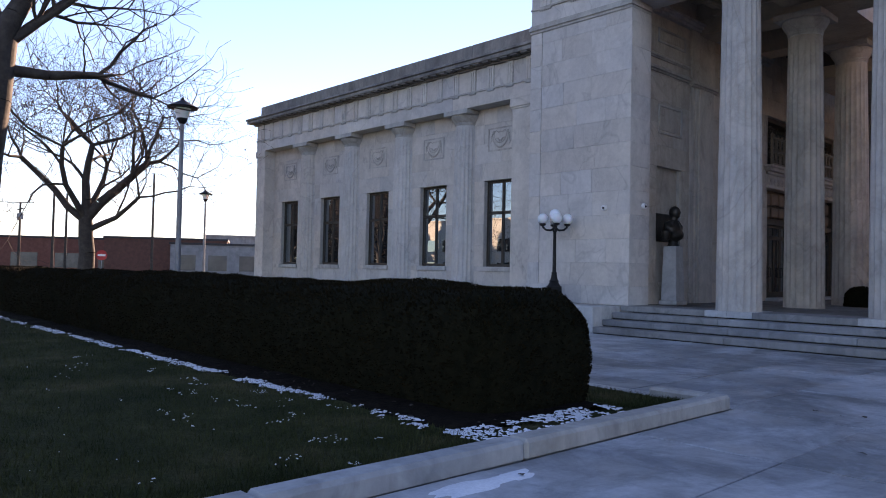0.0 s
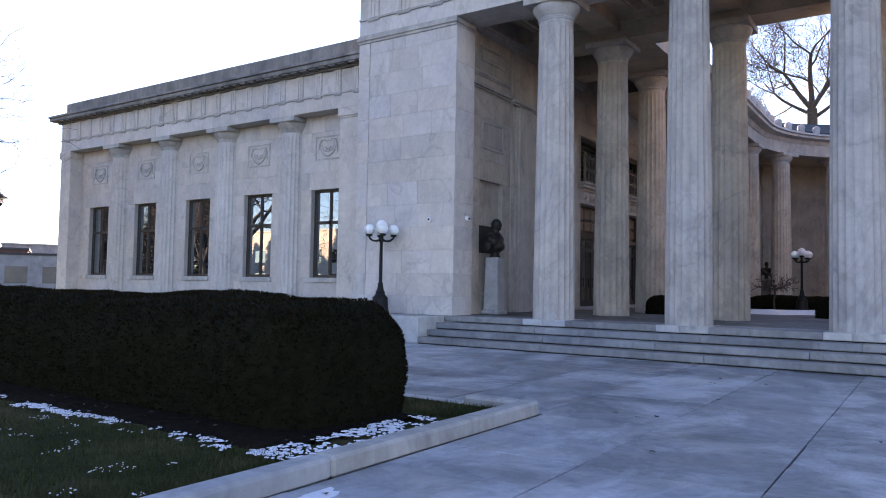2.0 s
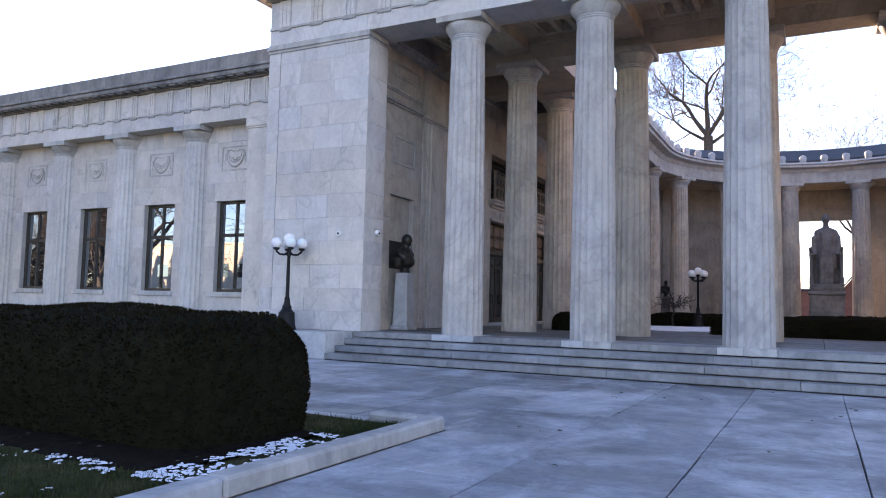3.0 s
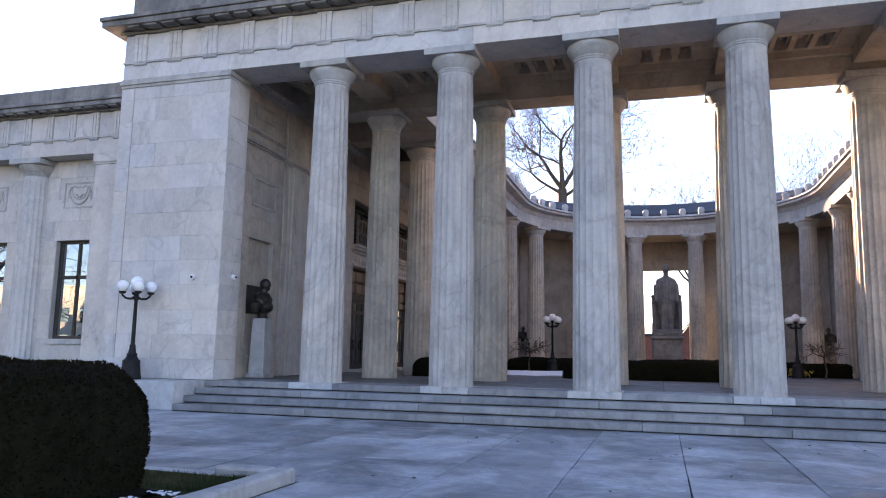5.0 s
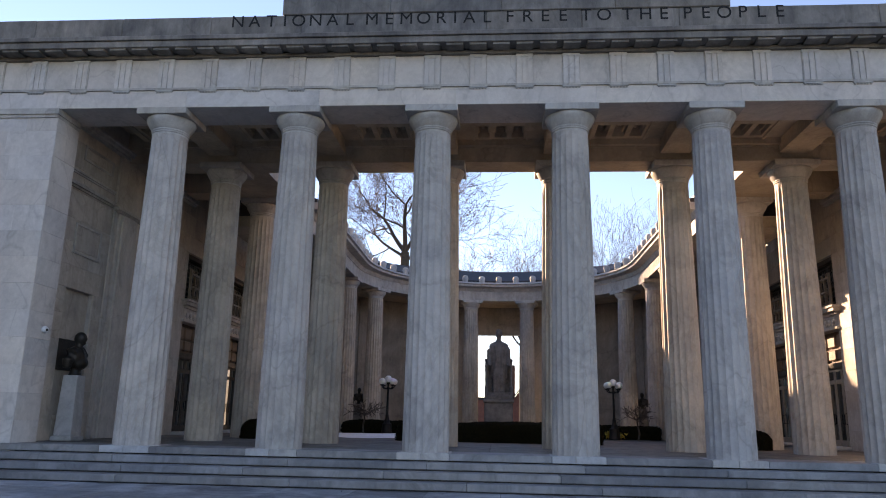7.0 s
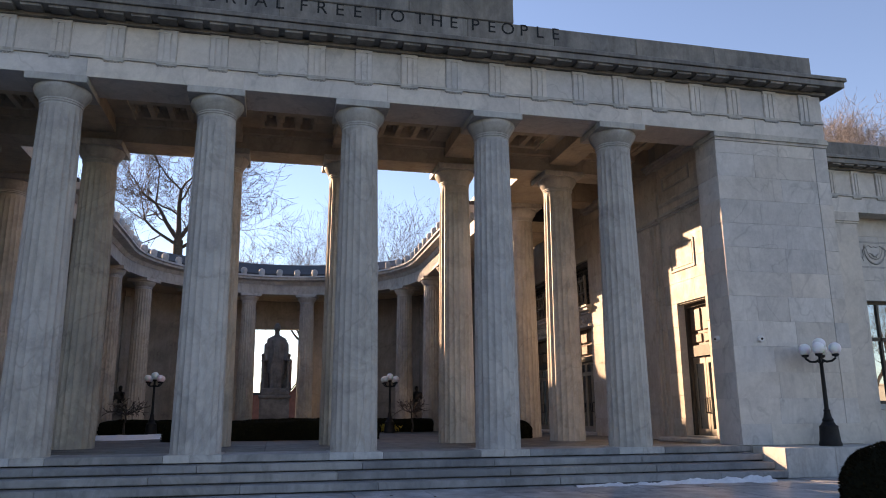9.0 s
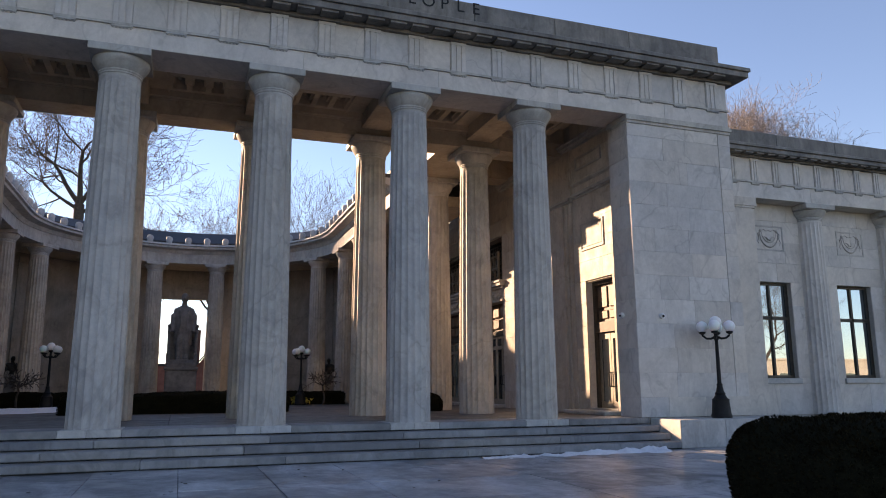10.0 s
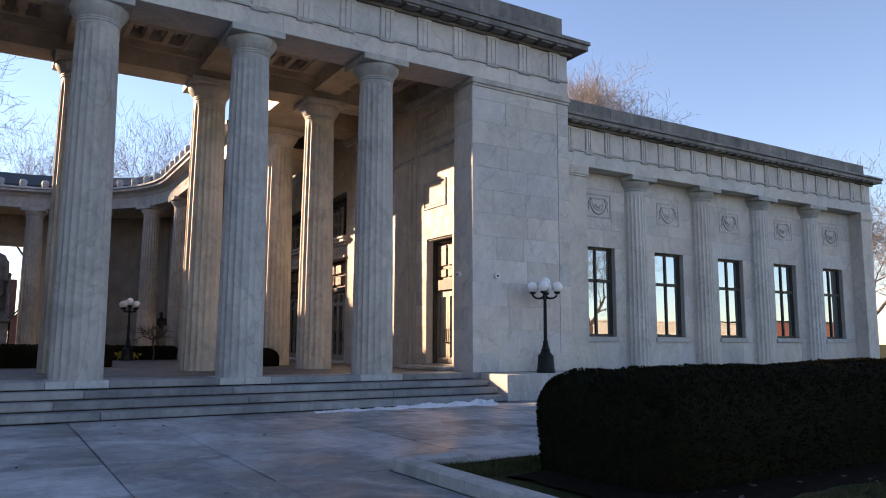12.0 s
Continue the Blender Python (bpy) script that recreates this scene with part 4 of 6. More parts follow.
# ---- court: curved colonnade ----
def court_path(r, y0=8.9, n=40):
    pts = [((-r, y0), (-1, 0)), ((-r, COURT_Y), (-1, 0))]
    for i in range(1, n):
        a = radians(-90 + 180 * i / n)
        pts.append(((r * math.sin(a), COURT_Y + r * math.cos(a)), (math.sin(a), math.cos(a))))
    return pts + [((r, COURT_Y), (1, 0)), ((r, y0), (1, 0))]


def sweep(bm, profile, path, r):
    """Sweeps (offset outwards, z) round the court."""
    rings = [[bm.verts.new((p[0] + d * q[0], p[1] + d * q[1], z)) for d, z in profile] for p, q in path]
    n = len(profile)
    for a, b in zip(rings, rings[1:]):
        for i in range(n):
            bm.faces.new((a[i], a[(i + 1) % n], b[(i + 1) % n], b[i]))
    bm.faces.new(rings[0])
    bm.faces.new(rings[-1][::-1])


def court():
    path = court_path(COURT_R)
    t = tagged(new("court_entablature"), "curved white entablature with antefixes round the court", "entablature", "", "structure")
    for nm, prof, m in (("architrave", [(-0.40, 8.05), (0.40, 8.05), (0.40, 8.58), (-0.40, 8.58)], TRIM),
                        ("cornice", [(-0.44, 8.581), (0.42, 8.581), (0.42, 9.02), (-0.98, 9.02), (-1.0, 8.93), (-0.90, 8.90), (-0.88, 8.80), (-0.55, 8.74)], WHITE),
                        ("gutter_roof", [(-0.70, 9.021), (3.3, 9.021), (3.3, 9.25), (0.2, 9.25), (-0.70, 9.16)], ROOF)):
        bm = bmesh.new()
        sweep(bm, prof, path, COURT_R)
        part(nm, bm, m, t)
    bm = bmesh.new()
    sweep(bm, [(0.2, 9.251), (3.3, 9.251), (3.3, 10.25), (2.1, 10.25)], path[10:-10], COURT_R)
    part("roof", bm, ROOF, t, "dark sloping roof behind the antefixes")
    bm = bmesh.new()
    lathe(bm, [(0.15, 0.0), (0.15, 0.12), (0.18, 0.22), (0.14, 0.33), (0.05, 0.38)], 10)
    a0 = part("antefix", bm, WHITE, t, "", True)
    me = a0.data
    spots = []
    for s in (-1, 1):
        for i in range(9):
            spots.append((s * (COURT_R - 0.88), COURT_Y - 0.45 - i * 1.0))
    for i in range(21):
        a = radians(-90 + 180 * (i + 0.5) / 21)
        spots.append(((COURT_R - 0.88) * math.sin(a), COURT_Y + (COURT_R - 0.88) * math.cos(a)))
    for i, (x, y) in enumerate(spots):
        ob = a0 if i == 0 else new("antefix", me)
        ob.parent = t
        ob.location = (x, y, 9.015)
    # rear wall round the court with a doorway on the axis, and the walk's ceiling
    bm = bmesh.new()
    r = COURT_R + 2.6
    edge = math.degrees(math.asin(1.36 / r))

    def arc(a0, a1, n):
        angles = [radians(a0 + (a1 - a0) * i / n) for i in range(n + 1)]
        return [((r * math.sin(a), COURT_Y + r * math.cos(a)), (math.sin(a), math.cos(a))) for a in angles]

    for a0, a1, z0, n in ((-90, -edge, 0.0, 40), (edge, 90, 0.0, 40), (-edge, edge, 6.45, 8)):
        sweep(bm, [(0, z0), (0.5, z0), (0.5, 9.0), (0, 9.0)], arc(a0, a1, n), r)
    w = structure("wall_court", bm, COURT_SHADE, "curved marble wall behind the court columns, its colour darkened for shade", "wall")
    for s in (-1, 1):
        bm = bmesh.new()
        box(bm, s * r, s * (r + 0.5), 16.0, COURT_Y, 0.0, 9.0)
        part("wall_return", bm, COURT_SHADE, w)
        bm = bmesh.new()
        yb = COURT_Y + math.sqrt(r * r - 1.4 * 1.4)
        box(bm, s * 1.30, s * 1.75, yb - 0.10, yb + 0.62, FLOOR, 6.44)
        part("door_jamb", bm, TRIM, w)
    bm = bmesh.new()
    for a in [-75, -50, -25, 25, 50, 75]:
        for z0, z1, d in ((FLOOR, 1.2, 0.10), (1.2, 7.6, 0.06), (7.6, 7.9, 0.12)):
            m = Matrix.Translation((r * math.sin(radians(a)), COURT_Y + r * math.cos(radians(a)), 0)) @ pose(0, 0, 0, 0, 0, -a)
            for vv in box(bm, -0.42, 0.42, -d, 0.1, z0, z1):
                vv.co = m @ vv.co
    part("wall_pilaster", bm, COURT_SHADE, w)
    bm = bmesh.new()
    sweep(bm, [(0.401, 8.1), (2.7, 8.1), (2.7, 8.5), (0.401, 8.5)], path, COURT_R)
    structure("ceiling_court", bm, CEIL, "plain ceiling of the curved colonnade walk", "ceiling")


court()


# ---- things of the court and portico ----
def smoothed(name, bm, material, label, category, voxel=0.03):
    """One plain carved form out of overlapping masses."""
    ob = part(name, bm, material)
    md = ob.modifiers.new("merge", "REMESH")
    md.mode, md.voxel_size, md.use_smooth_shade = "VOXEL", voxel, True
    sm = ob.modifiers.new("soften", "SMOOTH")
    sm.iterations, sm.factor = 3, 0.5
    return tagged(ob, label, category)


def statue():
    y = 23.2
    ped = thing("statue_pedestal", "square weathered stone pedestal in the court", "pedestal")
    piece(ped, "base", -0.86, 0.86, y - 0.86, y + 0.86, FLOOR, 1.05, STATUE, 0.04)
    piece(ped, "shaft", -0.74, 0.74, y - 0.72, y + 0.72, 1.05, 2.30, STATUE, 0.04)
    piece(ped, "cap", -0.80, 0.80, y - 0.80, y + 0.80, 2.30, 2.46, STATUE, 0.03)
    bm = bmesh.new()
    z = 2.46
    box(bm, -0.70, 0.70, y - 0.70, y + 0.70, z, z + 0.20)
    box(bm, -0.62, 0.62, y - 0.62, y + 0.62, z + 0.20, z + 0.34)
    z = 2.80
    for s in (-1, 1):
        tube(bm, [(s * 0.17, y - 0.28, z), (s * 0.17, y - 0.25, z + 0.8), (s * 0.16, y - 0.18, z + 1.6)], [0.12, 0.15, 0.19], 12)
        box(bm, s * 0.08, s * 0.27, y - 0.56, y - 0.12, z - 0.02, z + 0.12)
        tube(bm, [(s * 0.34, y - 0.02, z + 2.50), (s * 0.49, y - 0.06, z + 2.25), (s * 0.52, y - 0.12, z + 1.75), (s * 0.48, y - 0.28, z + 1.40)], [0.13, 0.14, 0.115, 0.075], 10)
        tube(bm, [(s * 0.24, y - 0.05, z + 2.45), (s * 0.29, y - 0.12, z + 1.7), (s * 0.33, y - 0.10, z + 0.75)], [0.18, 0.13, 0.11], 10)
        tube(bm, [(s * 0.20, y - 0.30, z + 2.5), (s * 0.13, y - 0.36, z + 1.9), (s * 0.24, y - 0.34, z + 0.8)], [0.05, 0.05, 0.04], 8)
        tube(bm, [(s * 0.64, y - 0.16, z - 0.05), (s * 0.64, y - 0.16, z + 1.36), (s * 0.64, y + 0.5, z + 1.42)], [0.07, 0.08, 0.07], 8)
        tube(bm, [(s * 0.64, y + 0.5, z), (s * 0.66, y + 0.5, z + 1.72)], 0.085, 8)
        ball(bm, (s * 0.65, y - 0.18, z + 1.40), 0.10, (1, 1, 1), 10, 8)
        ball(bm, (s * 0.66, y + 0.5, z + 1.74), 0.11, (1, 1, 1), 10, 8)
        box(bm, s * 0.74, s * 0.56, y - 0.28, y - 0.08, z - 0.3, z + 0.34)
        box(bm, s * 0.58, s * 0.68, y - 0.15, y + 0.5, z, z + 1.2)
    box(bm, -0.55, 0.55, y + 0.3, y + 0.55, z, z + 1.0)
    body = [(0.0, 0.34, 0.28), (0.8, 0.37, 0.30), (1.4, 0.43, 0.33), (1.9, 0.41, 0.33), (2.25, 0.47, 0.32), (2.46, 0.52, 0.28), (2.58, 0.47, 0.25), (2.67, 0.30, 0.19), (2.74, 0.14, 0.13), (2.98, 0.115, 0.12)]
    rings = [[bm.verts.new((w * math.cos(0.3927 * i), y - 0.04 + d * math.sin(0.3927 * i), z + h)) for i in range(16)] for h, w, d in body]
    for lo, hi in zip(rings, rings[1:]):
        for i in range(16):
            bm.faces.new((lo[i], lo[(i + 1) % 16], hi[(i + 1) % 16], hi[i]))
    bm.faces.new(rings[0][::-1])
    bm.faces.new(rings[-1])
    box(bm, -0.62, 0.62, y + 0.22, y + 0.5, z, z + 1.5)
    ball(bm, (0, y - 0.09, z + 3.13), 0.21, (0.86, 1.05, 1.22))
    ball(bm, (0, y - 0.29, z + 3.10), 0.05, (0.7, 1, 1.3), 8, 6)
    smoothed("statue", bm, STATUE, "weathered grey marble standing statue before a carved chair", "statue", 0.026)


statue()


def bust(x, y, z, turn, k=1.0, material=BRONZE):
    bm = bmesh.new()
    tube(bm, [(0, 0, 0), (0, 0, 0.06), (0, 0, 0.18)], [0.16, 0.13, 0.10], 14)
    ball(bm, (0, 0.02, 0.42), 0.29, (1.05, 0.80, 0.9), 18, 12)
    ball(bm, (0, -0.06, 0.30), 0.22, (1.0, 0.95, 0.8), 16, 10)
    for s in (-1, 1):
        tube(bm, [(s * 0.12, 0.02, 0.60), (s * 0.27, 0.04, 0.52), (s * 0.35, 0.06, 0.36), (s * 0.34, 0.06, 0.16)], [0.10, 0.13, 0.13, 0.09], 10)
        tube(bm, [(s * 0.05, -0.10, 0.66), (s * 0.10, -0.19, 0.50), (s * 0.03, -0.19, 0.30)], [0.03, 0.03, 0.02], 8)
    tube(bm, [(0, 0.01, 0.58), (0, -0.02, 0.78)], [0.11, 0.085], 12)
    ball(bm, (0, -0.03, 0.88), 0.135, (0.86, 1.12, 1.22), 16, 10)
    ball(bm, (0, -0.175, 0.87), 0.03, (0.7, 1, 1.2), 8, 6)
    ball(bm, (0, -0.12, 0.765), 0.05, (1, 1, 0.8), 8, 6)
    bmesh.ops.scale(bm, vec=(k, k, k), verts=bm.verts[:])
    ob = smoothed("bust", bm, material, "dark bronze portrait bust on a marble pedestal", "bust", 0.022)
    ob.matrix_basis = pose(x, y, z, 0, 0, turn)
    return ob


def pedestal(x, y, h, w, stone=WHITE):
    t = thing("bust_pedestal", "slim tapering marble pedestal, pale by the niche, darkened against the sun in the court", "pedestal", "bust pedestals")
    piece(t, "foot", x - w * 0.68, x + w * 0.68, y - w * 0.68, y + w * 0.68, FLOOR, FLOOR + 0.12, stone, 0.02)
    bm = bmesh.new()
    v = box(bm, x - w * 0.56, x + w * 0.56, y - w * 0.56, y + w * 0.56, FLOOR + 0.12, FLOOR + h)
    for q in v[4:]:
        q.co.x, q.co.y = x + (q.co.x - x) * 0.82, y + (q.co.y - y) * 0.82
    part("post", bm, stone, t, "", False, 0.012)


pedestal(-10.98, 2.12, 1.63, 0.42)
bust(-10.98, 2.12, FLOOR + 1.63, 98, 1.08)
# court pedestals use the dark statue stone to mute the sun on them
for s in (-1, 1):
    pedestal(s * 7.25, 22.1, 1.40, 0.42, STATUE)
    bust(s * 7.25, 22.1, FLOOR + 1.40, s * -40, 0.8)


def lamp():
    """Iron lamp post with four arms and five frosted globes."""
    t = thing("lamp_post", "black cast-iron lamp post with five frosted globes", "lamp post", "lamp posts")
    bm = bmesh.new()
    lathe(bm, [(0.25, 0), (0.26, 0.05), (0.235, 0.12), (0.21, 0.42), (0.215, 0.46), (0.17, 0.49), (0.12, 0.57), (0.135, 0.61), (0.095, 0.66), (0.07, 0.80), (0.082, 0.84), (0.06, 0.86)], 16)
    part("base", bm, IRON, t, "", True)
    bm = bmesh.new()
    lathe(bm, [(0.052, 0.86), (0.048, 1.5), (0.042, 1.95), (0.065, 1.98), (0.065, 2.03), (0.04, 2.06), (0.045, 2.20), (0.09, 2.24), (0.09, 2.27), (0.03, 2.29)], 14)
    part("pole", bm, IRON, t, "", True)
    for k in range(4):
        a = radians(45 + 90 * k)
        c, s = math.cos(a), math.sin(a)
        bm = bmesh.new()
        tube(bm, [(c * r, s * r, z) for r, z in ((0.03, 2.05), (0.12, 2.00), (0.24, 2.01), (0.325, 2.08), (0.335, 2.13))], [0.034, 0.030, 0.027, 0.027, 0.03], 8)
        lathe(bm, [(0.03, 2.11), (0.085, 2.14), (0.085, 2.18), (0.05, 2.19)], 12, c * 0.335, s * 0.335)
        arm = part("arm", bm, IRON, t, "", True)
        bm = bmesh.new()
        ball(bm, (c * 0.335, s * 0.335, 2.315), 0.145, (1, 1, 1), 20, 14)
        part("globe", bm, GLOBE, arm, "white frosted glass globe", True)
    bm = bmesh.new()
    ball(bm, (0, 0, 2.43), 0.155, (1, 1, 1), 20, 14)
    part("globe", bm, GLOBE, t, "white frosted glass globe", True)
    return t


lp = lamp()
lp.location = (-13.0, -0.62, 0.665)
copy_thing(lp, pose(13.0, -0.62, 0.665))
copy_thing(lp, pose(-4.95, 16.8, FLOOR))
copy_thing(lp, pose(5.0, 16.8, FLOOR))


def camera_dome(x, y, z, n):
    t = thing("security_camera", "small white wall-mounted security camera", "security camera", "security cameras")
    m = Matrix.Translation((x, y, z)) @ Vector(n).to_track_quat("Z", "Y").to_matrix().to_4x4()
    bm = bmesh.new()
    lathe(bm, [(0.075, 0.0), (0.08, 0.05), (0.07, 0.09)], 16, m=m.to_3x3().to_4x4(), cx=x, cy=y, cz=z)
    part("housing", bm, PAINT, t, "", True)
    bm = bmesh.new()
    lathe(bm, [(0.03, 0.09), (0.028, 0.11), (0.01, 0.115)], 12, m=m.to_3x3().to_4x4(), cx=x, cy=y, cz=z)
    part("lens", bm, IRON, t, "", True)


for s in (-1, 1):
    camera_dome(s * 11.80, -0.001, 3.28, (0, -1, -0.15))
    camera_dome(s * (PAV0 - 0.031), 0.62, 3.33, (-s, 0, -0.15))


# ---- hedges, lawn, kerbs ----
def hedge(name, x0, x1, y0, y1, z0, z1, r, count, size, label, seed, group=""):
    """A clipped hedge: rounded uneven core under a coat of leaf sprigs."""
    rnd = random.Random(seed)
    x0, x1 = min(x0, x1), max(x0, x1)
    t = thing(name, label, "hedge", group)
    cx, cy = (x0 + x1) / 2, (y0 + y1) / 2
    hx, hy, hz = (x1 - x0) / 2, (y1 - y0) / 2, z1 - z0

    def shaped(p):
        q = Vector((max(-hx + r, min(hx - r, p.x)), max(-hy + r, min(hy - r, p.y)), max(0, min(hz - r, p.z))))
        d = p - q
        if d.length > 1e-6:
            d = d.normalized() * min(d.length, r)
        w = q + d
        u = noise.noise(Vector((w.x * 0.9, w.y * 0.9, w.z * 1.1 + seed))) * 0.09 + noise.noise(Vector((w.x * 3.5, w.y * 3.5, w.z * 3.5))) * 0.035
        nrm = d.normalized() if d.length > 1e-6 else Vector((0, 0, 1))
        low = 1 - 0.10 * max(0.0, 1 - w.z / (0.35 * hz)) if hz else 1
        return Vector(((w.x + nrm.x * u) * 1.0, (w.y + nrm.y * u) * low, w.z + nrm.z * u)), nrm

    bm = bmesh.new()
    nx, ny, nz = max(4, int(hx * 2 / 0.22)), max(4, int(hy * 2 / 0.22)), max(4, int(hz / 0.16))

    def sheet(f, a, b):
        g = [[bm.verts.new(shaped(f(i / a, j / b))[0]) for j in range(b + 1)] for i in range(a + 1)]
        for i in range(a):
            for j in range(b):
                bm.faces.new((g[i][j], g[i + 1][j], g[i + 1][j + 1], g[i][j + 1]))

    faces = [(lambda u, v: Vector((-hx + 2 * hx * u, -hy, hz * v)), nx, nz, 2 * hx * hz), (lambda u, v: Vector((-hx + 2 * hx * u, hy, hz * v)), nx, nz, 2 * hx * hz),
             (lambda u, v: Vector((-hx, -hy + 2 * hy * u, hz * v)), ny, nz, 2 * hy * hz), (lambda u, v: Vector((hx, -hy + 2 * hy * u, hz * v)), ny, nz, 2 * hy * hz),
             (lambda u, v: Vector((-hx + 2 * hx * u, -hy + 2 * hy * v, hz)), nx, ny, 4 * hx * hy)]
    for f, a, b, _ in faces:
        sheet(f, a, b)
    bmesh.ops.remove_doubles(bm, verts=bm.verts[:], dist=0.01)
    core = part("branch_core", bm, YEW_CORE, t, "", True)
    area = sum(f[3] for f in faces)
    verts, polys = [], []
    for f, _, _, s in faces:
        for _ in range(int(count * s / area)):
            p, nrm = shaped(f(rnd.random(), rnd.random()))
            d = (nrm + Vector((rnd.uniform(-1, 1), rnd.uniform(-1, 1), rnd.uniform(-0.5, 1.0))) * 0.7).normalized()
            a = Matrix.Rotation(rnd.uniform(0, 6.28), 3, d) @ d.orthogonal().normalized()
            k = size * rnd.uniform(0.55, 1.3)
            q = p - d * k * 0.3
            n = len(verts)
            verts += [tuple(q), tuple(q + d * k * 0.5 + a * k * 0.22), tuple(q + d * k), tuple(q + d * k * 0.5 - a * k * 0.22)]
            polys.append((n, n + 1, n + 2, n + 3))
    me = bpy.data.meshes.new("leaves")
    me.from_pydata(verts, [], polys)
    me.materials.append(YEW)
    lv = new("leaves", me)
    lv.parent = t
    t.location = (cx, cy, z0)
    return t


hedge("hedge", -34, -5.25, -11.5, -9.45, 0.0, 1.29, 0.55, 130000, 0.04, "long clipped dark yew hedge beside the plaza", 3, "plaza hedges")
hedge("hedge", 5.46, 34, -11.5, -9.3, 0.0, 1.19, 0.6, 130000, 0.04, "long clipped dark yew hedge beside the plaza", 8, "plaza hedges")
hedge("low_hedge", -3.4, 3.4, 8.4, 9.6, FLOOR, 1.30, 0.2, 9000, 0.05, "low clipped box hedge across the court entrance", 4)
hedge("low_hedge", -7.2, -3.2, 17.6, 19.2, FLOOR, 1.25, 0.2, 6000, 0.06, "low dark hedge bed inside the court", 5)
hedge("low_hedge", 3.2, 7.2, 17.6, 19.2, FLOOR, 1.25, 0.2, 6000, 0.06, "low dark hedge bed inside the court", 6)
for s in (-1, 1):
    hedge("shrub", s * 7.0, s * 8.2, 6.9, 7.7, FLOOR, 1.25, 0.3, 3000, 0.06, "small rounded evergreen shrub by the inner columns", 7 + s, "portico shrubs")


def yellow_plants(x, y, z, seed):
    """A low tuft of yellowed leaves."""
    rnd = random.Random(seed)
    verts, polys = [], []
    for _ in range(170):
        p = Vector((x + rnd.gauss(0, 0.20), y + rnd.gauss(0, 0.12), z + rnd.uniform(0.05, 0.34)))
        d = Vector((rnd.uniform(-1, 1), rnd.uniform(-1, 1), rnd.uniform(-0.2, 1))).normalized()
        w = d.orthogonal().normalized()
        n, k = len(verts), rnd.uniform(0.06, 0.13)
        verts += [tuple(p - d * k), tuple(p + w * k * 0.4), tuple(p + d * k), tuple(p - w * k * 0.4)]
        polys.append((n, n + 1, n + 2, n + 3))
    me = bpy.data.meshes.new("yellow_plant")
    me.from_pydata(verts, [], polys)
    me.materials.append(YELLOW)
    tagged(new("yellow_plant", me), "low tuft of yellow leaves beside the court lamp", "plant", "", "stuff")


yellow_plants(5.0, 17.3, FLOOR, 71)


def kerb(s):
    t = thing("kerb", "low chipped white marble kerb round the planting bed", "kerb", "plaza kerbs", "structure")
    x0, x1 = 4.23, 4.46
    ys = [-30, -27.2, -24.6, -22.0, -19.4, -16.9, -14.4, -12.05, -8.5]
    for a, b in zip(ys, ys[1:]):
        piece(t, "kerb_stone", s * x0, s * x1, a + 0.004, b - 0.004, -0.03, 0.15, KERB, 0.03)
    xs = [4.46, 5.15, 6.6, 8.2, 10.0, 11.8, 13.6, 15.4]
    for a, b in zip(xs, xs[1:]):
        piece(t, "kerb_stone", s * (a + 0.004), s * (b - 0.004), -8.74, -8.5, -0.03, 0.15 if a < 5 else 0.055, KERB, 0.03)
    bm = bmesh.new()
    bmesh.ops.create_grid(bm, x_segments=90, y_segments=60, size=0.5)
    for v in bm.verts:
        x, y = 4.45 + (v.co.x + 0.5) * 46, -32 + (v.co.y + 0.5) * 23.3
        v.co = Vector((s * x, y, 0.05 + 0.03 * noise.noise(Vector((x * 0.6, y * 0.6, 2.0)))))
    structure("lawn_bed", bm, GRASS, "thin winter lawn inside the marble kerb", "lawn")
    bm = bmesh.new()
    bmesh.ops.create_grid(bm, x_segments=120, y_segments=14, size=0.5)
    for v in bm.verts:
        u = v.co.y + 0.5
        x = 4.95 + (v.co.x + 0.5) * 29
        edge = 0.10 * noise.noise(Vector((x * 1.3, u * 3, 7.0)))
        y = -12.0 + u * 2.35 + edge * (1 if u in (0.0, 1.0) else 0)
        v.co = Vector((s * x, y, 0.085 + 0.03 * noise.noise(Vector((x * 3, y * 3, 1.0))) - (0.05 if u in (0.0, 1.0) else 0)))
    structure("mulch_bed", bm, MULCH, "dark mulch bed under the clipped hedge", "soil")
    bm = bmesh.new()
    box(bm, s * 15.0, s * 52, -8.7, 0.5, -0.05, 0.03)
    structure("lawn_upper", bm, GRASS, "lawn strip between hedge and building", "lawn")


kerb(-1), kerb(1)


def paving():
    rnd = random.Random(9)
    t = thing("plaza_paving", "broad worn marble plaza slabs with damp stains and frost", "pavement", kind="structure")
    ys = [-8.46 + 2.05 * k for k in range(-12, 4)] + [-0.86]
    for y0, y1 in zip(ys, ys[1:]):
        reach = 3 if y1 < -8.3 else 10
        for k in range(-reach, reach):
            x0, x1 = 1.43 * k, 1.43 * (k + 1)
            x0, x1 = max(x0, -4.21 if reach == 3 else -14.9), min(x1, 4.21 if reach == 3 else 14.9)
            shift = rnd.choice((0.0, 0.0, 0.09, -0.12, 0.16))
            mid = (y0 + y1) / 2 + rnd.uniform(-0.1, 0.1)
            cuts = [(y0, y1)] if rnd.random() < 0.8 or y1 - y0 < 1.5 else [(y0, mid), (mid, y1)]
            for a, b in cuts:
                g = rnd.choice((0.004, 0.008, 0.014))
                piece(t, "paving_slab", x0 + g, x1 - 0.004, a + 0.004, b - g * 0.7, -0.05, round(rnd.uniform(-0.005, 0.003), 3), PAVING, 0.005)


paving()


